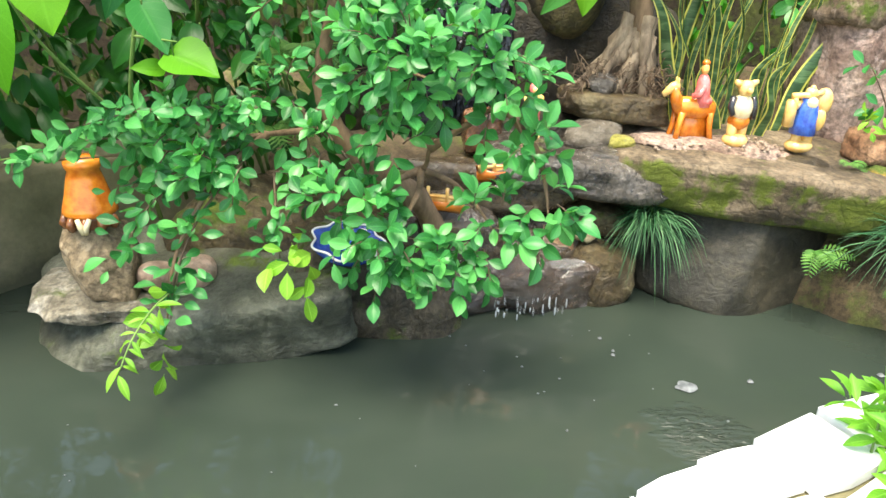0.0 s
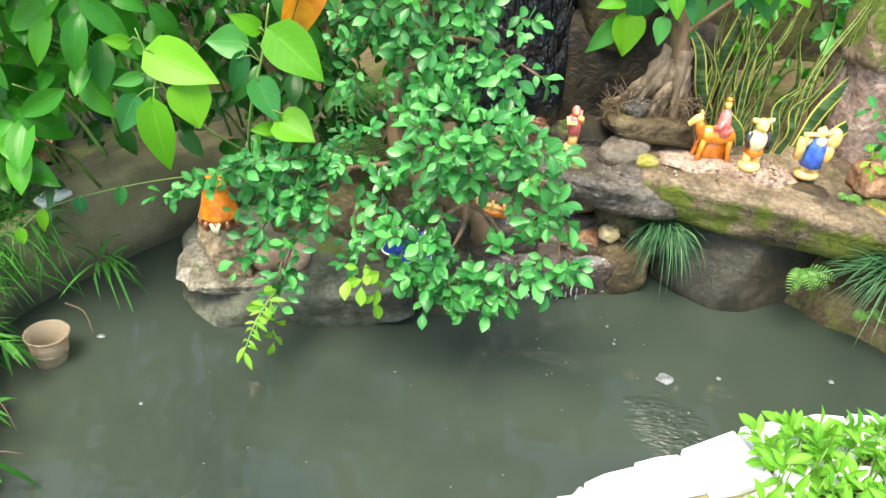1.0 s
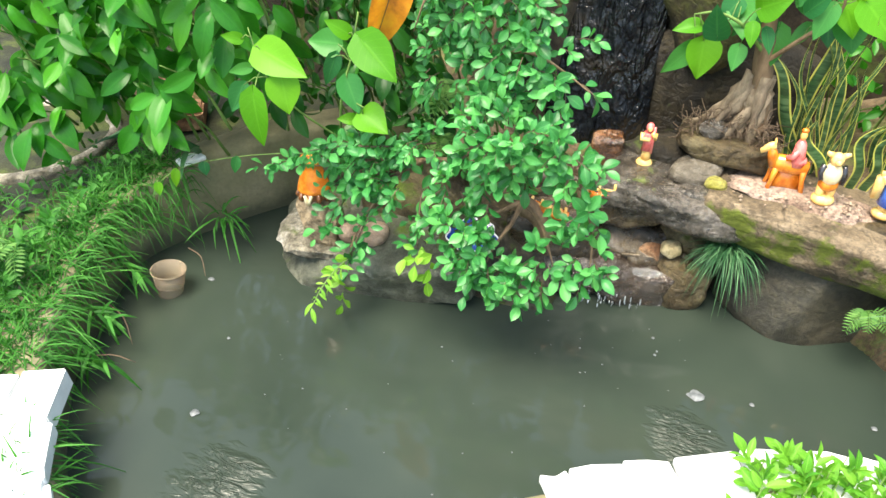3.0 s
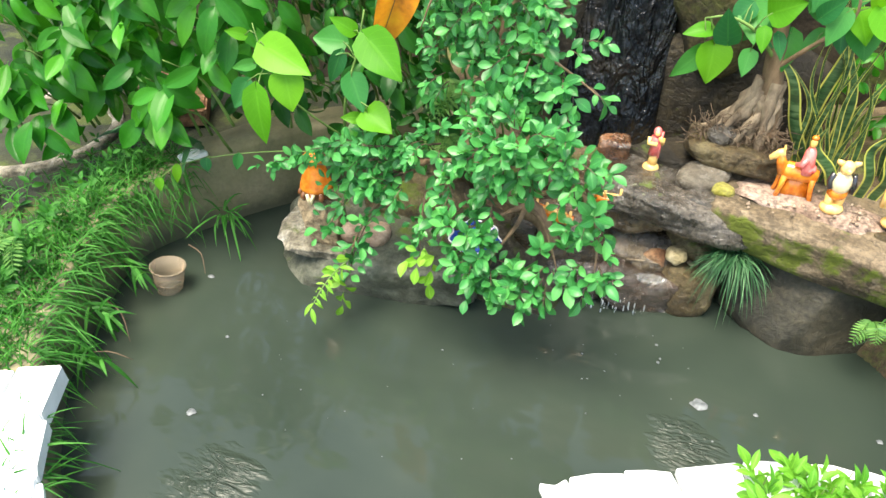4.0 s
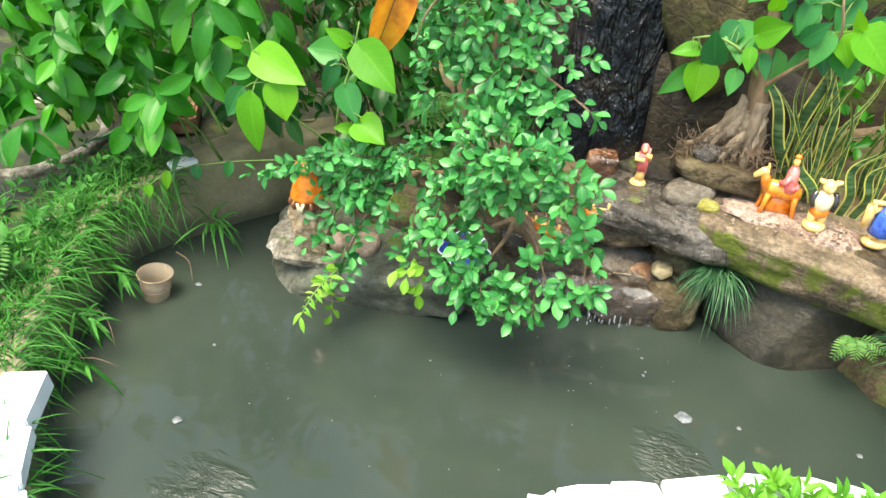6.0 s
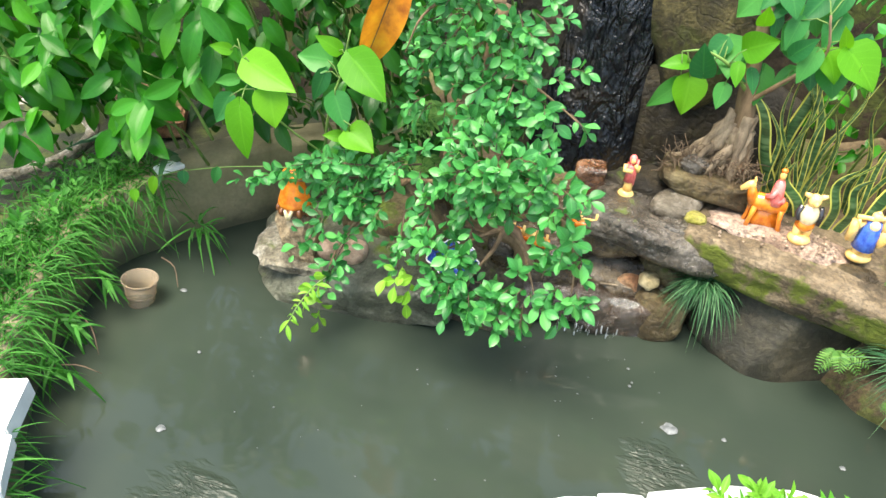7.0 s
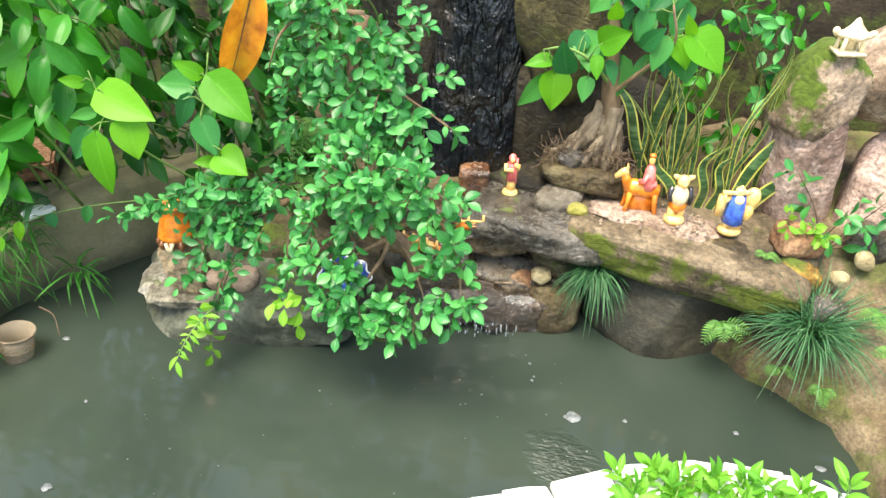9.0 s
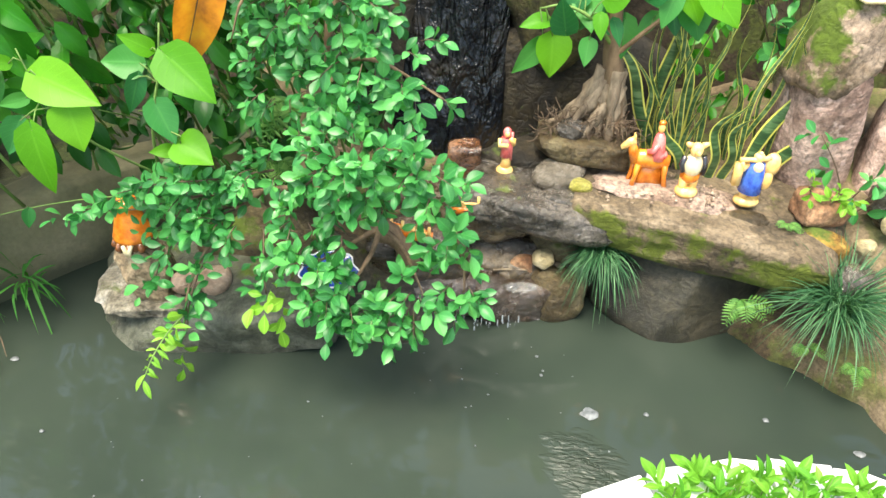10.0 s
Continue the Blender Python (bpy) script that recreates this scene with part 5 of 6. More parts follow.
twiggy((1.14, 1.64, 0.76), [(1.08, 1.56, 0.80), (1.14, 1.53, 0.78), (1.2, 1.52, 0.74), (1.10, 1.52, 0.70)], 94, "low green herb on the rock top", 0.022)

# planter in front of the pond: low bright plants
r = random.Random(101)
front = holder("low_plant", (0.80, 0.62, 0.10), "low bright green leafy plants in front of the rim", "plant")
finv = front.matrix_basis.inverted()
ms, stems = [], MB()
for k in range(120):
    x = r.uniform(0.56, 1.08)
    y = 0.60 + 0.10 * math.sin((x - 0.5) * 3) + r.uniform(-0.16, 0.13)
    top = Vector((x, y, r.uniform(0.165, 0.245) - 0.2 * max(0, y - 0.66)))
    stems.tube([finv @ Vector(p) for p in ((x + r.uniform(-0.02, 0.02), y - 0.02, 0.08), ((x, y, top.z - 0.04)), top)], [0.002, 0.0017, 0.001], 0, 5)
    ms += sprig(r, top - Vector((0, 0, 0.05)), (r.uniform(-0.9, 0.9), r.uniform(-0.6, 0.9), 0.8), 0.05, 8, r.uniform(0.034, 0.052), 0.2)[0]
part("stem_mass", stems, STALK, front)["kind"] = "stuff"
leafy(front, ms, [leaf_shape("ellipse", 1.0, w, 0.25, c, 8, 0.08, 0, 0.03, 4) for w, c in ((0.36, 0.25), (0.40, 0.4), (0.33, 0.1))], LEAF_FRONT, LEAF_FRONT, "leaf", lambda p: p.y > 0.5, r, 290)


# ---- rim slabs and blocks ----
def rim_slab(i0, i1, o0, o1, z, thick, seed, label):
    """A broken white slab on the wall top, between two places of the rim."""
    r = random.Random(seed)
    quad = []
    for i, o in ((i0, o0), ((i0 + i1) // 2, o0 + r.uniform(-0.006, 0.006)), (i1, o0), (i1, o1), ((i0 + i1) // 2, o1 + r.uniform(-0.01, 0.01)), (i0, o1)):
        p = edge[i] + outward(edge, i, nE) * (o + r.uniform(-0.005, 0.005))
        quad.append(Vector((p.x + r.uniform(-0.004, 0.004), p.y + r.uniform(-0.004, 0.004), 0)))
    c = sum(quad, Vector()) / len(quad)
    quad = [c + (q - c) * 0.945 for q in quad]
    bm = bmesh.new()
    low = [bm.verts.new((q.x, q.y, z)) for q in quad]
    f = bm.faces.new(low)
    got = bmesh.ops.extrude_face_region(bm, geom=[f])
    for v in got["geom"]:
        if isinstance(v, bmesh.types.BMVert):
            v.co.z += thick + r.uniform(-0.004, 0.004)
    bmesh.ops.recalc_face_normals(bm, faces=bm.faces[:])
    bmesh.ops.bevel(bm, geom=bm.edges[:], offset=0.003, segments=1, affect="EDGES")
    bm.verts.index_update()
    mb = MB().put([tuple(v.co) for v in bm.verts], [[v.index for v in g.verts] for g in bm.faces])
    bm.free()
    part("slab", mb, MARBLE, pond_wall, label, smooth=False)


def edge_at(x, lo=75):
    return min(range(lo, nE), key=lambda i: abs(edge[i].x - x))


cuts = [edge_at(x) for x in (-0.12, 0.02, 0.16, 0.275, 0.36, 0.46, 0.565, 0.68, 0.77, 0.88, 1.0, 1.1)]
for k, (a, b) in enumerate(zip(cuts, cuts[1:])):
    if b <= a:
        continue
    rim_slab(a, b, -0.012, 0.075 + 0.02 * (k % 2), 0.121, 0.022, 200 + k, "white broken stone slab")
    rim_slab(a, b, 0.086 + 0.02 * (k % 2), 0.14, 0.121, 0.020, 300 + k, "white broken stone slab")
left = [48, 51, 54, 57, 60, 63, 66, 69]
for k, (a, b) in enumerate(zip(left, left[1:])):
    rim_slab(a, b, -0.005, 0.12, edge[(a + b) // 2].z + 0.002, 0.022, 400 + k, "white broken stone slab")
rim_slab(20, 22, 0.01, 0.055, edge[21].z + 0.002, 0.012, 500, "bluish white tile")


def block(at, size, turn, label):
    tagged(part("stone_block", MB().box((0, 0, 0), size, 0, None, 0.06), MARBLE, None, "", pose(*at, *turn), smooth=False), label, "block", "white blocks")


block((-0.735, 0.335, 0.18), (0.12, 0.085, 0.05), (0, 4, -62), "white cut stone block lying on the pond rim")
block((-0.81, 0.29, 0.18), (0.12, 0.07, 0.05), (0, 2, -66), "white cut stone block lying on the pond rim")
block((-0.655, 0.195, 0.16), (0.19, 0.12, 0.035), (0, 3, -52), "white cut stone slab lying on the pond rim")

# gravel at the feet of the figurines
r = random.Random(120)
mb = MB()
for _ in range(170):
    x, y = r.uniform(0.44, 0.74), r.gauss(1.455, 0.03)
    s = r.uniform(0.002, 0.0055)
    mb.ball((x, y, 0.328 + 0.004 * r.random()), (s, s * r.uniform(0.7, 1.2), s * 0.7), 0, 6, 4)
tagged(part("gravel", mb, TAN), "pinkish crumbled gravel on the mossy slab", "gravel", "", "stuff")


# ---- figurines ----
def figure(name, at, turn, mb, mats, label, scale=(1, 1, 1)):
    return tagged(part(name, mb, mats, None, "", pose(at[0], at[1], at[2] - 0.004, 0, 0, turn) @ Matrix.Diagonal((*scale, 1))), label, "figurine", "glazed figurines")


FIG = [G_YELLOW, G_RED, G_BLUE, G_CREAM, G_ORANGE, G_BLACK]
# small red standing figure
mb = MB().ball((0, 0, 0.010), (0.022, 0.019, 0.014), 0).tube([(0, 0, 0.012), (0.002, 0, 0.035), (0, 0, 0.055)], [0.014, 0.012, 0.0125], 0, 12)
mb.tube([(0, 0, 0.045), (0, 0, 0.062), (0, -0.001, 0.088)], [0.0145, 0.012, 0.014], 1, 12).ball((0, -0.002, 0.101), (0.0105, 0.0105, 0.012), 1)
mb.ball((0, -0.009, 0.100), (0.006, 0.005, 0.007), 0).tube([(-0.016, -0.002, 0.086), (-0.017, -0.010, 0.074), (0.004, -0.016, 0.076)], [0.006, 0.0055, 0.005], 0, 8)
mb.tube([(0.016, -0.002, 0.086), (0.016, -0.010, 0.078), (0.008, -0.014, 0.092)], [0.006, 0.0055, 0.005], 0, 8).tube([(0.012, -0.008, 0.04), (0.012, -0.006, 0.104)], 0.0035, 1, 8)
figure("figurine", (0.222, 1.488, 0.312), 8, mb, FIG, "small glazed standing figurine in red and yellow", (1.0, 1.0, 1.14))

# rider on a horse
mb = MB()
mb.tube([(0.052, 0, 0.062), (0.02, 0, 0.066), (-0.03, 0, 0.068), (-0.045, 0, 0.07)], [0.016, 0.021, 0.020, 0.012], 4, 14)
mb.tube([(-0.036, 0, 0.066), (-0.05, 0, 0.088), (-0.056, 0, 0.104)], [0.017, 0.013, 0.010], 4, 12)
mb.tube([(-0.046, 0, 0.108), (-0.062, 0, 0.103), (-0.082, 0, 0.090)], [0.010, 0.010, 0.006], 0, 10)
mb.ball((-0.05, -0.006, 0.116), (0.003, 0.003, 0.007), 0).ball((-0.05, 0.006, 0.116), (0.003, 0.003, 0.007), 0)
for x, y in ((-0.034, -0.012), (-0.040, 0.012), (0.046, -0.012), (0.050, 0.012)):
    mb.tube([(x * 0.9, y, 0.06), (x, y, 0.03), (x * 1.15, y, 0.004)], [0.009, 0.0065, 0.008], 4, 9)
mb.box((0.006, 0, 0.028), (0.085, 0.012, 0.056), 4)
mb.box((0.004, 0, 0.004), (0.122, 0.036, 0.010), 4)
mb.tube([(0.018, 0, 0.072), (0.018, -0.001, 0.09), (0.016, -0.001, 0.118), (0.015, 0, 0.128)], [0.024, 0.019, 0.0145, 0.008], 1, 14)
mb.tube([(0.012, -0.018, 0.108), (0.0, -0.022, 0.094), (-0.014, -0.014, 0.090)], [0.007, 0.0075, 0.005], 1, 8)
mb.ball((0.015, -0.001, 0.138), (0.0095, 0.0095, 0.011), 0).ball((0.015, 0, 0.149), (0.010, 0.008, 0.006), 4).ball((0.024, 0.0, 0.08), (0.022, 0.022, 0.012), 1)
figure("figurine", (0.555, 1.472, 0.328), 6, mb, FIG, "glazed figurine of a pink-robed rider on an orange horse", (0.84, 0.95, 1.12))

# stout pale figure with large ears
mb = MB().ball((0, 0, 0.010), (0.032, 0.026, 0.014), 0)
mb.tube([(-0.012, 0, 0.01), (-0.013, 0, 0.04)], [0.012, 0.013], 0, 10).tube([(0.012, 0, 0.01), (0.013, 0, 0.04)], [0.012, 0.013], 0, 10)
mb.ball((0, 0, 0.045), (0.027, 0.022, 0.016), 4).ball((0, -0.002, 0.068), (0.026, 0.023, 0.026), 3).ball((0, -0.004, 0.102), (0.018, 0.017, 0.015), 0)
mb.ball((0, -0.02, 0.100), (0.008, 0.007, 0.006), 0).tube([(-0.014, 0, 0.108), (-0.030, -0.002, 0.114)], [0.008, 0.004], 0, 8).tube([(0.014, 0, 0.108), (0.030, -0.002, 0.114)], [0.008, 0.004], 0, 8)
mb.tube([(0.024, 0, 0.086), (0.032, -0.004, 0.066), (0.028, -0.012, 0.05)], [0.009, 0.009, 0.006], 5, 9).tube([(-0.024, 0, 0.086), (-0.031, -0.004, 0.07), (-0.026, -0.012, 0.056)], [0.009, 0.008, 0.006], 5, 9)
figure("figurine", (0.648, 1.452, 0.330), 10, mb, FIG, "glazed stout cream figurine with large ears", (0.84, 0.95, 1.18))

# blue figure with a load on its shoulder
mb = MB().ball((0, 0, 0.010), (0.036, 0.026, 0.013), 0).tube([(-0.010, 0, 0.012), (-0.011, 0, 0.04)], [0.013, 0.013], 0, 10).tube([(0.016, 0, 0.012), (0.015, 0, 0.04)], [0.016, 0.014], 0, 10)
mb.tube([(0, 0, 0.034), (0, 0, 0.055), (0, -0.001, 0.074), (0, 0, 0.098)], [0.032, 0.028, 0.027, 0.020], 2, 16)
mb.ball((0, -0.016, 0.092), (0.014, 0.010, 0.012), 3).ball((0, -0.002, 0.110), (0.015, 0.014, 0.010), 0).ball((0, -0.004, 0.118), (0.007, 0.007, 0.006), 0)
mb.ball((0.040, 0.006, 0.092), (0.024, 0.018, 0.026), 0).ball((0.036, -0.002, 0.06), (0.016, 0.014, 0.022), 0)
mb.tube([(-0.05, -0.006, 0.104), (0.0, -0.008, 0.106), (0.03, -0.004, 0.112)], 0.0055, 0, 8).box((-0.046, -0.006, 0.072), (0.022, 0.02, 0.05), 0).tube([(-0.024, 0, 0.092), (-0.038, -0.01, 0.085), (-0.044, -0.012, 0.10)], [0.009, 0.008, 0.006], 0, 8)
figure("figurine", (0.783, 1.45, 0.324), 4, mb, FIG, "glazed figurine in blue carrying a yellow load", (0.82, 0.9, 1.12))

# toy pavilion on the rock
pav = holder("toy_pavilion", pose(0.93, 1.54, 0.768, 0, 0, 12) @ Matrix.Scale(0.72, 4), "small cream ceramic pavilion on a mossy rock", "ornament")
part("base", MB().box((0, 0, 0.005), (0.085, 0.07, 0.012)), G_CREAM, pav)
for x in (-0.028, 0.028):
    for y in (-0.02, 0.02):
        part("column", MB().tube([(x * 1.1, y, 0.008), (x, y, 0.03), (x * 0.95, y, 0.052)], [0.008, 0.0065, 0.007], 0, 10), G_CREAM, pav)
part("wall", MB().box((0, 0.004, 0.03), (0.026, 0.02, 0.046)), G_CREAM, pav)
mb = MB().lathe([(0.002, 0.050), (0.054, 0.050), (0.064, 0.060), (0.058, 0.064), (0.036, 0.070), (0.018, 0.088), (0.008, 0.104), (0.001, 0.110)], seg=4, squash=0.85).ball((-0.055, 0, 0.068), (0.011, 0.010, 0.012)).ball((0.058, 0, 0.062), (0.013, 0.010, 0.010)).ball((0.03, -0.03, 0.064), (0.010, 0.009, 0.008))
part("roof", mb, G_CREAM, pav)

# orange bell-shaped ornament
bell = holder("bell_ornament", pose(-0.568, 1.12, 0.237, 0, 0, 10), "orange glazed bell-shaped ornament on a brown footed base", "ornament")
part("body", MB().lathe([(0.001, 0.022), (0.042, 0.022), (0.046, 0.027), (0.044, 0.034), (0.036, 0.060), (0.029, 0.088), (0.026, 0.100), (0.030, 0.106), (0.030, 0.115), (0.022, 0.122), (0.001, 0.124)], seg=28, squash=0.9), G_ORANGE, bell)
mb = MB().lathe([(0.001, 0.0), (0.036, 0.0), (0.040, 0.006), (0.037, 0.016), (0.040, 0.022), (0.001, 0.023)], seg=24, squash=0.9)
for k in range(5):
    a = -math.pi / 2 + (k - 2) * 0.6
    mb.tube([(0.040 * math.cos(a), 0.036 * math.sin(a), 0.023), (0.045 * math.cos(a), 0.041 * math.sin(a), 0.010), (0.041 * math.cos(a), 0.037 * math.sin(a), 0.001)], [0.006, 0.008, 0.007], 0, 8)
part("footed_base", mb, G_BROWN, bell, "dark brown glossy feet")
mb = MB().tube([(-0.010, -0.044, 0.026), (-0.004, -0.049, 0.012), (-0.002, -0.047, 0.0)], [0.004, 0.0055, 0.004], 0, 8).tube([(0.010, -0.044, 0.026), (0.004, -0.049, 0.012), (0.002, -0.047, 0.0)], [0.004, 0.005, 0.004], 0, 8)
part("pale_horn", mb, G_CREAM, bell, "pale cream relief on the base")

# blue glazed ornament under the bush
dish = holder("blue_dish", pose(-0.135, 1.165, 0.175, 16, 6, 10) @ Matrix.Scale(1.05, 4), "cobalt blue glazed dish with a white scalloped rim", "dish")
vs, fs = [], []
prof = [(0.001, 0.006), (0.03, 0.006), (0.045, 0.014), (0.058, 0.030), (0.062, 0.030), (0.050, 0.008), (0.035, -0.004), (0.001, -0.004)]
for q, z in prof:
    for j in range(40):
        a = 2 * math.pi * j / 40
        w = 1 + (0.09 * math.cos(7 * a) if q > 0.05 else 0.0)
        vs.append((q * w * math.cos(a), q * w * math.sin(a) * 0.85, z))
for i in range(len(prof) - 1):
    for j in range(40):
        k = (j + 1) % 40
        fs.append([i * 40 + j, i * 40 + k, (i + 1) * 40 + k, (i + 1) * 40 + j])
part("bowl", MB().put(vs, fs), G_COBALT, dish)
ring = [(0.0605 * (1 + 0.09 * math.cos(7 * a)) * math.cos(a), 0.0605 * (1 + 0.09 * math.cos(7 * a)) * math.sin(a) * 0.85, 0.0305) for a in [2 * math.pi * j / 60 for j in range(61)]]
part("rim", MB().tube(ring, 0.0022, 0, 6), G_WHITE, dish, "white scalloped edge")


def toy_boat(at, turn, label):
    boat = holder("toy_boat", pose(*at, 0, 0, turn) @ Matrix.Scale(1.6, 4), label, "ornament", "toy boats")
    vs, fs = [], []
    for i in range(9):
        t = i / 8 * 2 - 1
        w = 0.011 * (1 - abs(t) ** 2.4)
        up = 0.007 * abs(t) ** 3
        vs += [(t * 0.034, -w, 0.016 + up), (t * 0.032, -w * 0.75, 0.006), (t * 0.03, 0, 0.0), (t * 0.032, w * 0.75, 0.006), (t * 0.034, w, 0.016 + up), (t * 0.033, 0, 0.014)]
    for i in range(8):
        for j in range(6):
            a, b = i * 6 + j, i * 6 + (j + 1) % 6
            fs.append([a, b, b + 6, a + 6])
    part("hull", MB().put(vs, fs), G_ORANGE, boat)
    for x in (-0.03, -0.012, 0.012, 0.03):
        part("post", MB().box((x, -0.006, 0.024), (0.004, 0.004, 0.020)), G_YELLOW, boat)
    part("rail", MB().box((0, -0.006, 0.022), (0.066, 0.003, 0.004)), G_YELLOW, boat)
    part("deck", MB().box((0.004, 0.0, 0.017), (0.03, 0.014, 0.008)), G_YELLOW, boat)


toy_boat((0.155, 1.372, 0.255), 14, "orange glazed toy boat on the wet ledge")
toy_boat((0.03, 1.30, 0.212), -12, "orange glazed toy boat under the bush")

# clouded plastic cup standing in the water
cup = holder("plastic_cup", pose(-0.90, 0.848, -0.025, -6, 5, 0), "clouded clear plastic cup standing in the pond", "cup")
part("wall", MB().lathe([(0.001, 0.0), (0.032, 0.0), (0.0345, 0.03), (0.0365, 0.052), (0.045, 0.10), (0.0436, 0.10), (0.0353, 0.053), (0.033, 0.03), (0.031, 0.002), (0.001, 0.002)], seg=36), PLASTIC, cup)
part("rim", MB().tube([(0.0455 * math.cos(a), 0.0455 * math.sin(a), 0.10) for a in [2 * math.pi * j / 40 for j in range(41)]], 0.0017, 0, 6), PLASTIC, cup)
part("ring", MB().tube([(0.0375 * math.cos(a), 0.0375 * math.sin(a), 0.055) for a in [2 * math.pi * j / 40 for j in range(41)]], 0.0019, 0, 6), PLASTIC, cup)

# withered orange leaf hanging before the bush
wither = holder("withered_leaf", aim((-0.275, 1.17, 0.945), (-0.32, -0.12, -1), (0.55, -0.8, 0.1)), "large withered orange leaf hanging beside the bush", "leaf")
wl = leaf_shape("ellipse", 0.31, 0.090, 0.45, 0.12, 14, 0.02, 0.35, 0.03, 3)
part("blade", MB().put(*wl[:2], 0, wl[2]), WITHER, wither)
rib = [(0, 0.02 + 0.31 * t * (1 - 0.03 * t), 0.0012 - 0.0372 * t * t) for t in [i / 12 for i in range(13)]]
part("midrib", MB().tube([(0, -0.03, 0.004)] + rib, [0.0022 - 0.0017 * i / 13 for i in range(14)], 0, 6), TWIG, wither, "thick brown midrib")

# foam and specks on the water
r = random.Random(130)


def foam(x, y, s):
    vs, fs = [(0, 0, 0.004)], []
    n = 16
    for j in range(n):
        a = 2 * math.pi * j / n
        q = s * (0.8 + 0.35 * noise.noise(Vector((math.cos(a) * 1.4, math.sin(a) * 1.4, x * 31))))
        vs += [(q * math.cos(a) * 1.3, q * math.sin(a), 0.001), (q * 0.6 * math.cos(a) * 1.3, q * 0.6 * math.sin(a), 0.004)]
    for j in range(n):
        k = (j + 1) % n
        fs += [[1 + 2 * j, 1 + 2 * k, 2 + 2 * k, 2 + 2 * j], [0, 2 + 2 * j, 2 + 2 * k]]
    tagged(part("foam_patch", MB().put(vs, fs), FOAM, None, "", Matrix.Translation((x, y, 0.0015))), "small patch of white foam afloat on the pond", "foam", "foam patches")


for x, y, s in ((0.48, 1.033, 0.018), (0.855, 1.09, 0.007), (1.03, 1.035, 0.011), (0.355, 1.184, 0.004), (0.369, 1.126, 0.004), (0.372, 1.14, 0.003), (0.601, 1.055, 0.006), (-0.56, 0.535, 0.011), (-0.826, 0.936, 0.010), (-0.636, 0.762, 0.005), (0.25, 0.9, 0.002)):
    foam(x, y, s)

# tiny bubbles and bits drifting on the surface
flecks = MB()
for k in range(44):
    if k < 16:
        x, y = r.uniform(0.05, 0.45), r.uniform(0.98, 1.22)
    else:
        x, y = r.uniform(-0.55, 1.0), r.uniform(0.55, 1.0)
        if y < 0.9 * x + 0.42:
            continue
    q = r.uniform(0.0008, 0.0024)
    flecks.ball((x - 0.2, y - 1.0, 0.0), (q * r.uniform(1, 1.8), q, q * 0.6), 0, 6, 4)
speck = holder("floating_specks", (0.2, 1.0, 0.001), "tiny pale bubbles and bits drifting on the pond", "bubbles", "", "stuff")
part("speck_mass", flecks, FOAM, speck)["kind"] = "stuff"

# water running off the ledge
fall = holder("water_trickle", (0.2, 1.28, 0.0), "thin trickles of water falling off the stone lip", "water")
for k in range(12):
    x = 0.15 + 0.013 * k + r.uniform(-0.006, 0.006)
    y = 1.232 + 0.30 * (x - 0.15) + r.uniform(-0.008, 0.008)
    for j in range(r.randint(2, 5)):
        z = r.uniform(0.004, 0.05)
        part("drop", MB().ball((x - 0.2 + r.uniform(-0.004, 0.004), y - 1.28, z), (r.uniform(0.0012, 0.0024), 0.0018, r.uniform(0.003, 0.012)), 0, 8, 6), r.choice((FILM, FROTH)), fall)

# glossy sheet of running water on the stone lip
vs, fs = [], []
for i in range(15):
    for j in range(5):
        u, v = i / 14 - 0.5, j / 4 - 0.5
        vs.append((0.095 + u * 0.085, 0.03 + v * 0.03 * (1 - 2 * abs(u)) ** 0.4 + 0.016 * u, 0.1025 + v * 0.008 + 0.005 * noise.noise(Vector((u * 9, v * 4, 12)))))
for i in range(14):
    for j in range(4):
        a = i * 5 + j
        fs.append([a, a + 5, a + 6, a + 1])
part("water_sheet", MB().put(vs, fs), FILM, fall, "glistening sheet of running water")

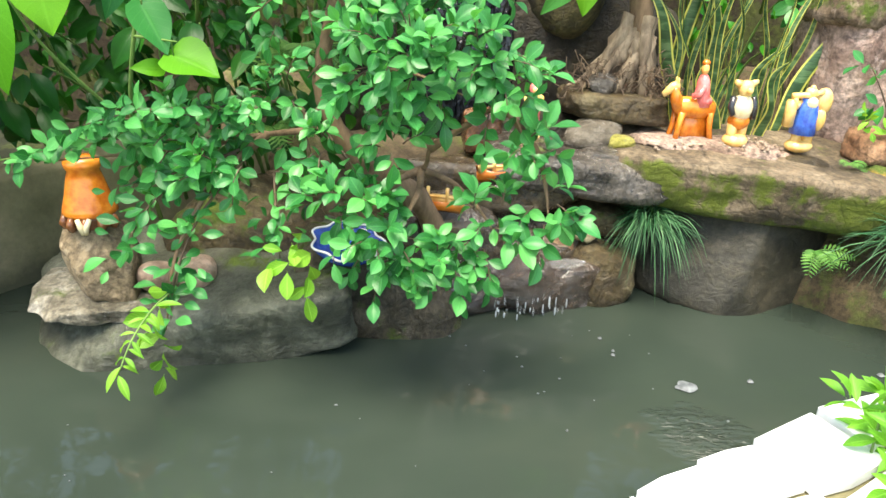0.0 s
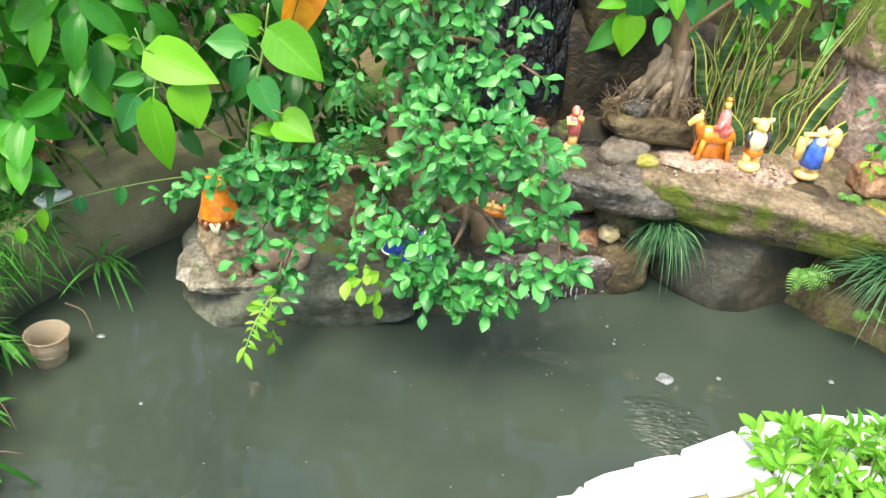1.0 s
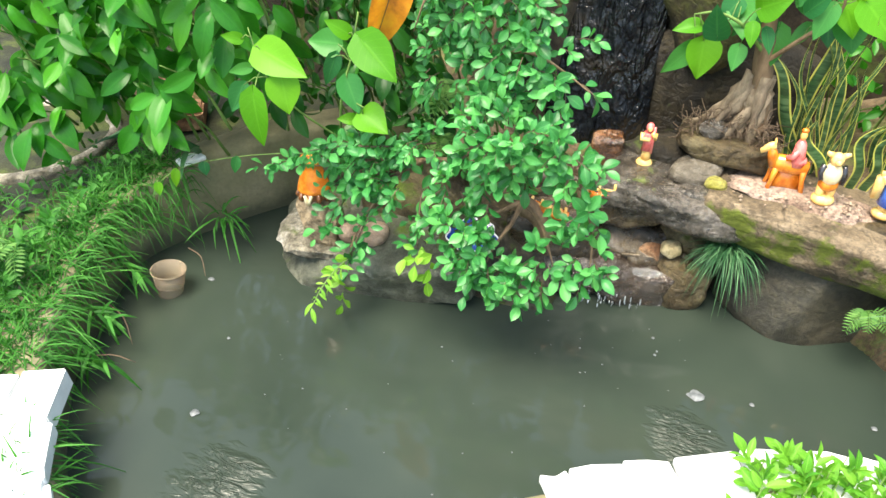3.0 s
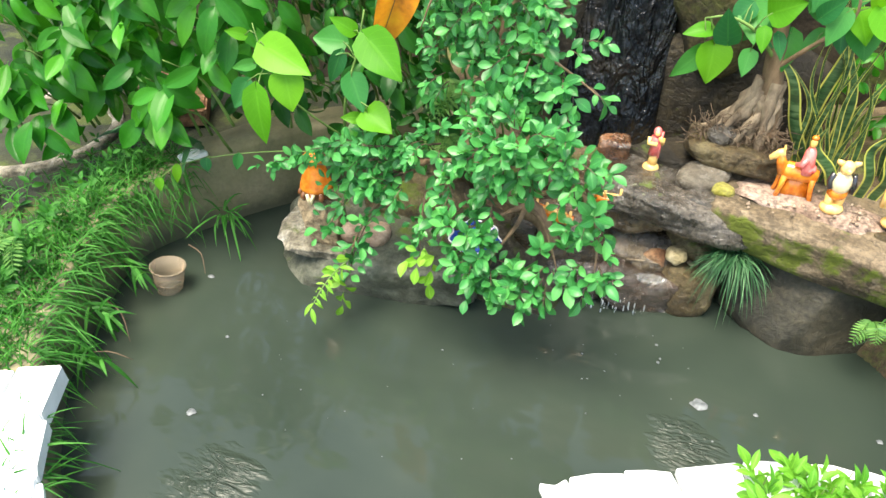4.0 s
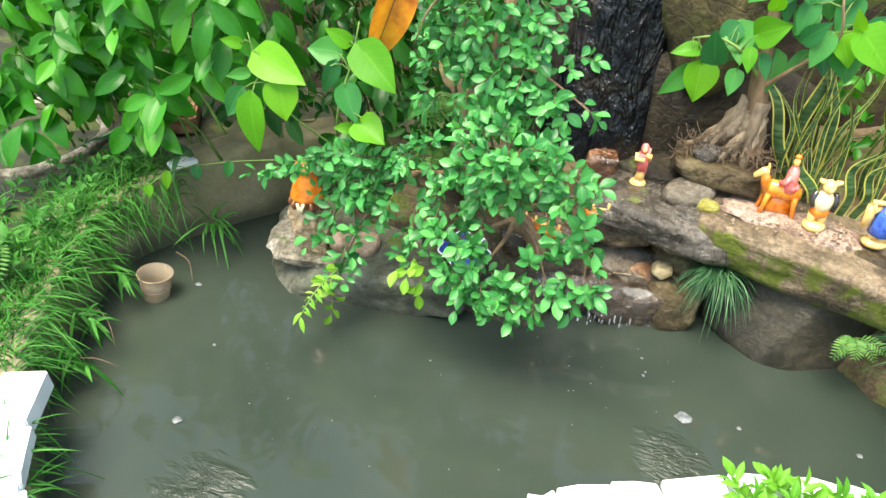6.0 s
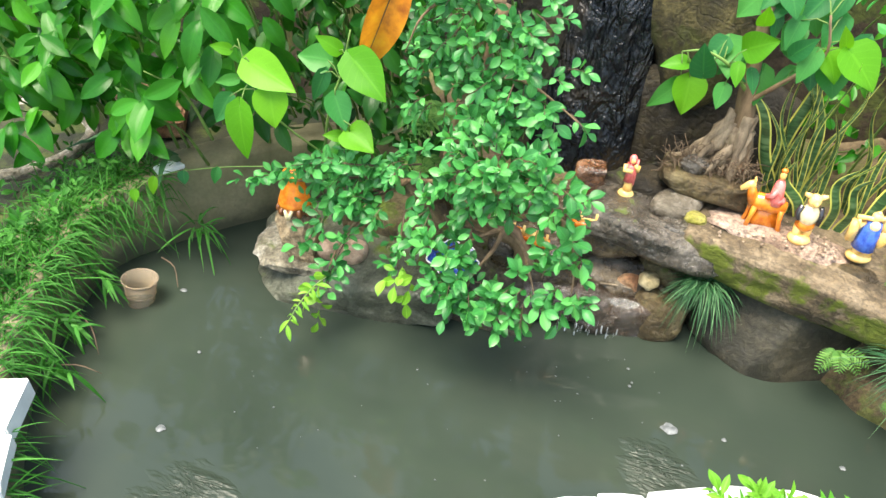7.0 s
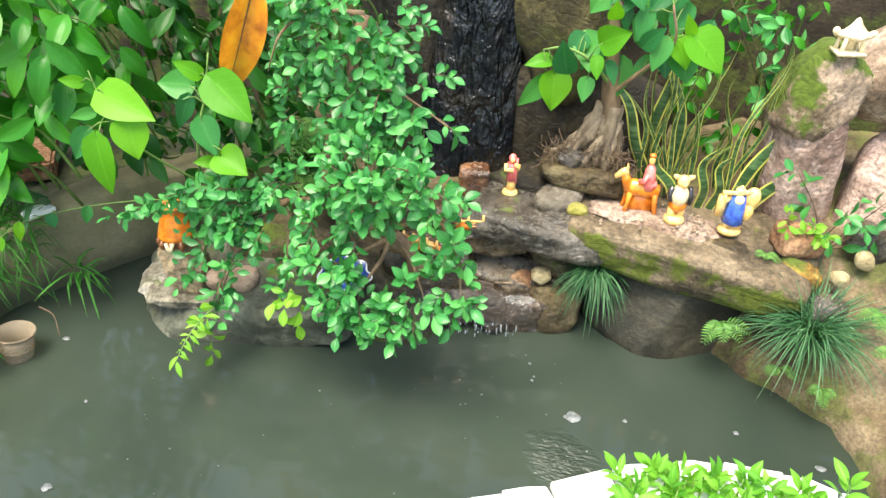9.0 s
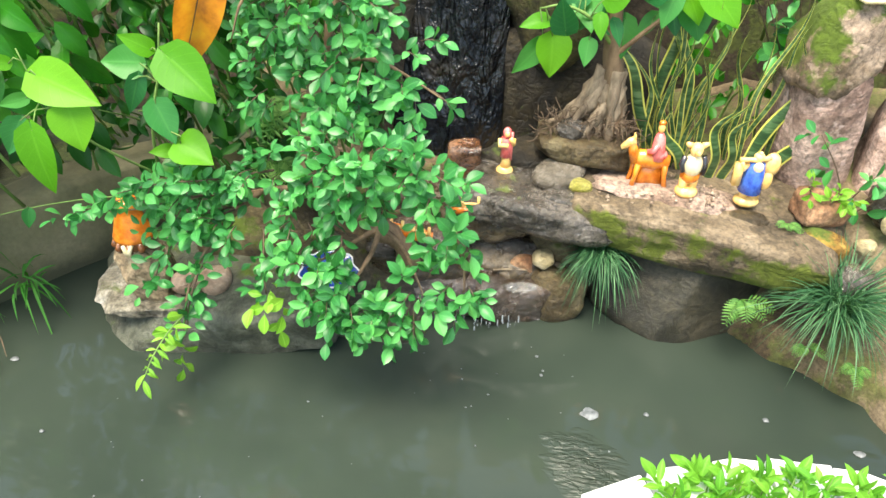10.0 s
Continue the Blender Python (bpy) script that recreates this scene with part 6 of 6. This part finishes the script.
# pale twig on the ledge, and bits of twig by the wall
tagged(part("twig", MB().tube(along([(0.225, 1.345, 0.118), (0.27, 1.352, 0.122), (0.315, 1.362, 0.118)], 6), 0.0022, 0, 6), ROOT), "thin pale twig lying on the wet ledge", "twig", "twigs")
for a, b in (((-0.93, 0.98, 0.05), (-0.84, 0.93, 0.012)), ((-0.96, 0.70, 0.06), (-0.82, 0.63, 0.03)), ((-0.88, 0.52, 0.06), (-0.76, 0.58, 0.04))):
    m = (Vector(a) + Vector(b)) / 2 + Vector((0.01, 0.01, 0.015))
    tagged(part("twig", MB().tube(along([a, m, b], 6), [0.002, 0.002, 0.0018, 0.0016, 0.0014, 0.0012, 0.001], 0, 5), TWIG), "thin dry twig reaching over the water from the wall", "twig", "twigs")

# round planter beyond the wall
planter = holder("planter", (-1.68, 1.155, 0.045), "round planter with a pale worn rim and dark soil", "planter")
part("rim", MB().lathe([(0.225, 0.0), (0.235, 0.11), (0.245, 0.125), (0.270, 0.125), (0.275, 0.11), (0.262, 0.0)], seg=48), PALEGREY, planter, "pale worn rim")
part("soil", MB().lathe([(0.232, 0.085), (0.15, 0.092), (0.06, 0.085), (0.001, 0.09)], seg=32), SOIL, planter, "dark grey soil")
for k, (x, y) in enumerate(((-1.42, 1.50), (-1.30, 1.48), (-1.55, 1.56))):
    tagged(part("brick", MB().box((0, 0, 0), (0.11, 0.2, 0.07)), RED, None, "", pose(x, y, 0.19, 4, 3, 20 * k + 15), smooth=False), "loose reddish-brown brick on the soil", "brick", "loose bricks")
r = random.Random(140)
spk = []
for _ in range(60):
    a = r.uniform(0, 6.28)
    spk.append(((-1.72 + 0.03 * math.cos(a), 1.42 + 0.03 * math.sin(a), 0.15), (math.cos(a) * 0.25, math.sin(a) * 0.25 - 0.05, 1), r.uniform(0.35, 0.6), 0.012, r.uniform(0.05, 0.25)))
grass("strap_plant", "clump of tall narrow green strap leaves", spk, SEDGE, "plant", "", (-1.72, 1.42, 0.15))
r = random.Random(141)
strap = []
for b, w, ln in (((-1.0, 1.18, 0.24), (-0.3, -0.5, 0.9), 0.42), ((-1.0, 1.18, 0.24), (0.35, -0.6, 0.7), 0.34), ((-1.02, 1.2, 0.24), (-0.75, -0.4, 0.6), 0.40)):
    strap.append((b, w, ln, 0.028, 0.55))
grass("strap_plant", "dark green arching strap leaves among the shrub", strap, SEDGE, "plant", "", (-1.0, 1.18, 0.2))
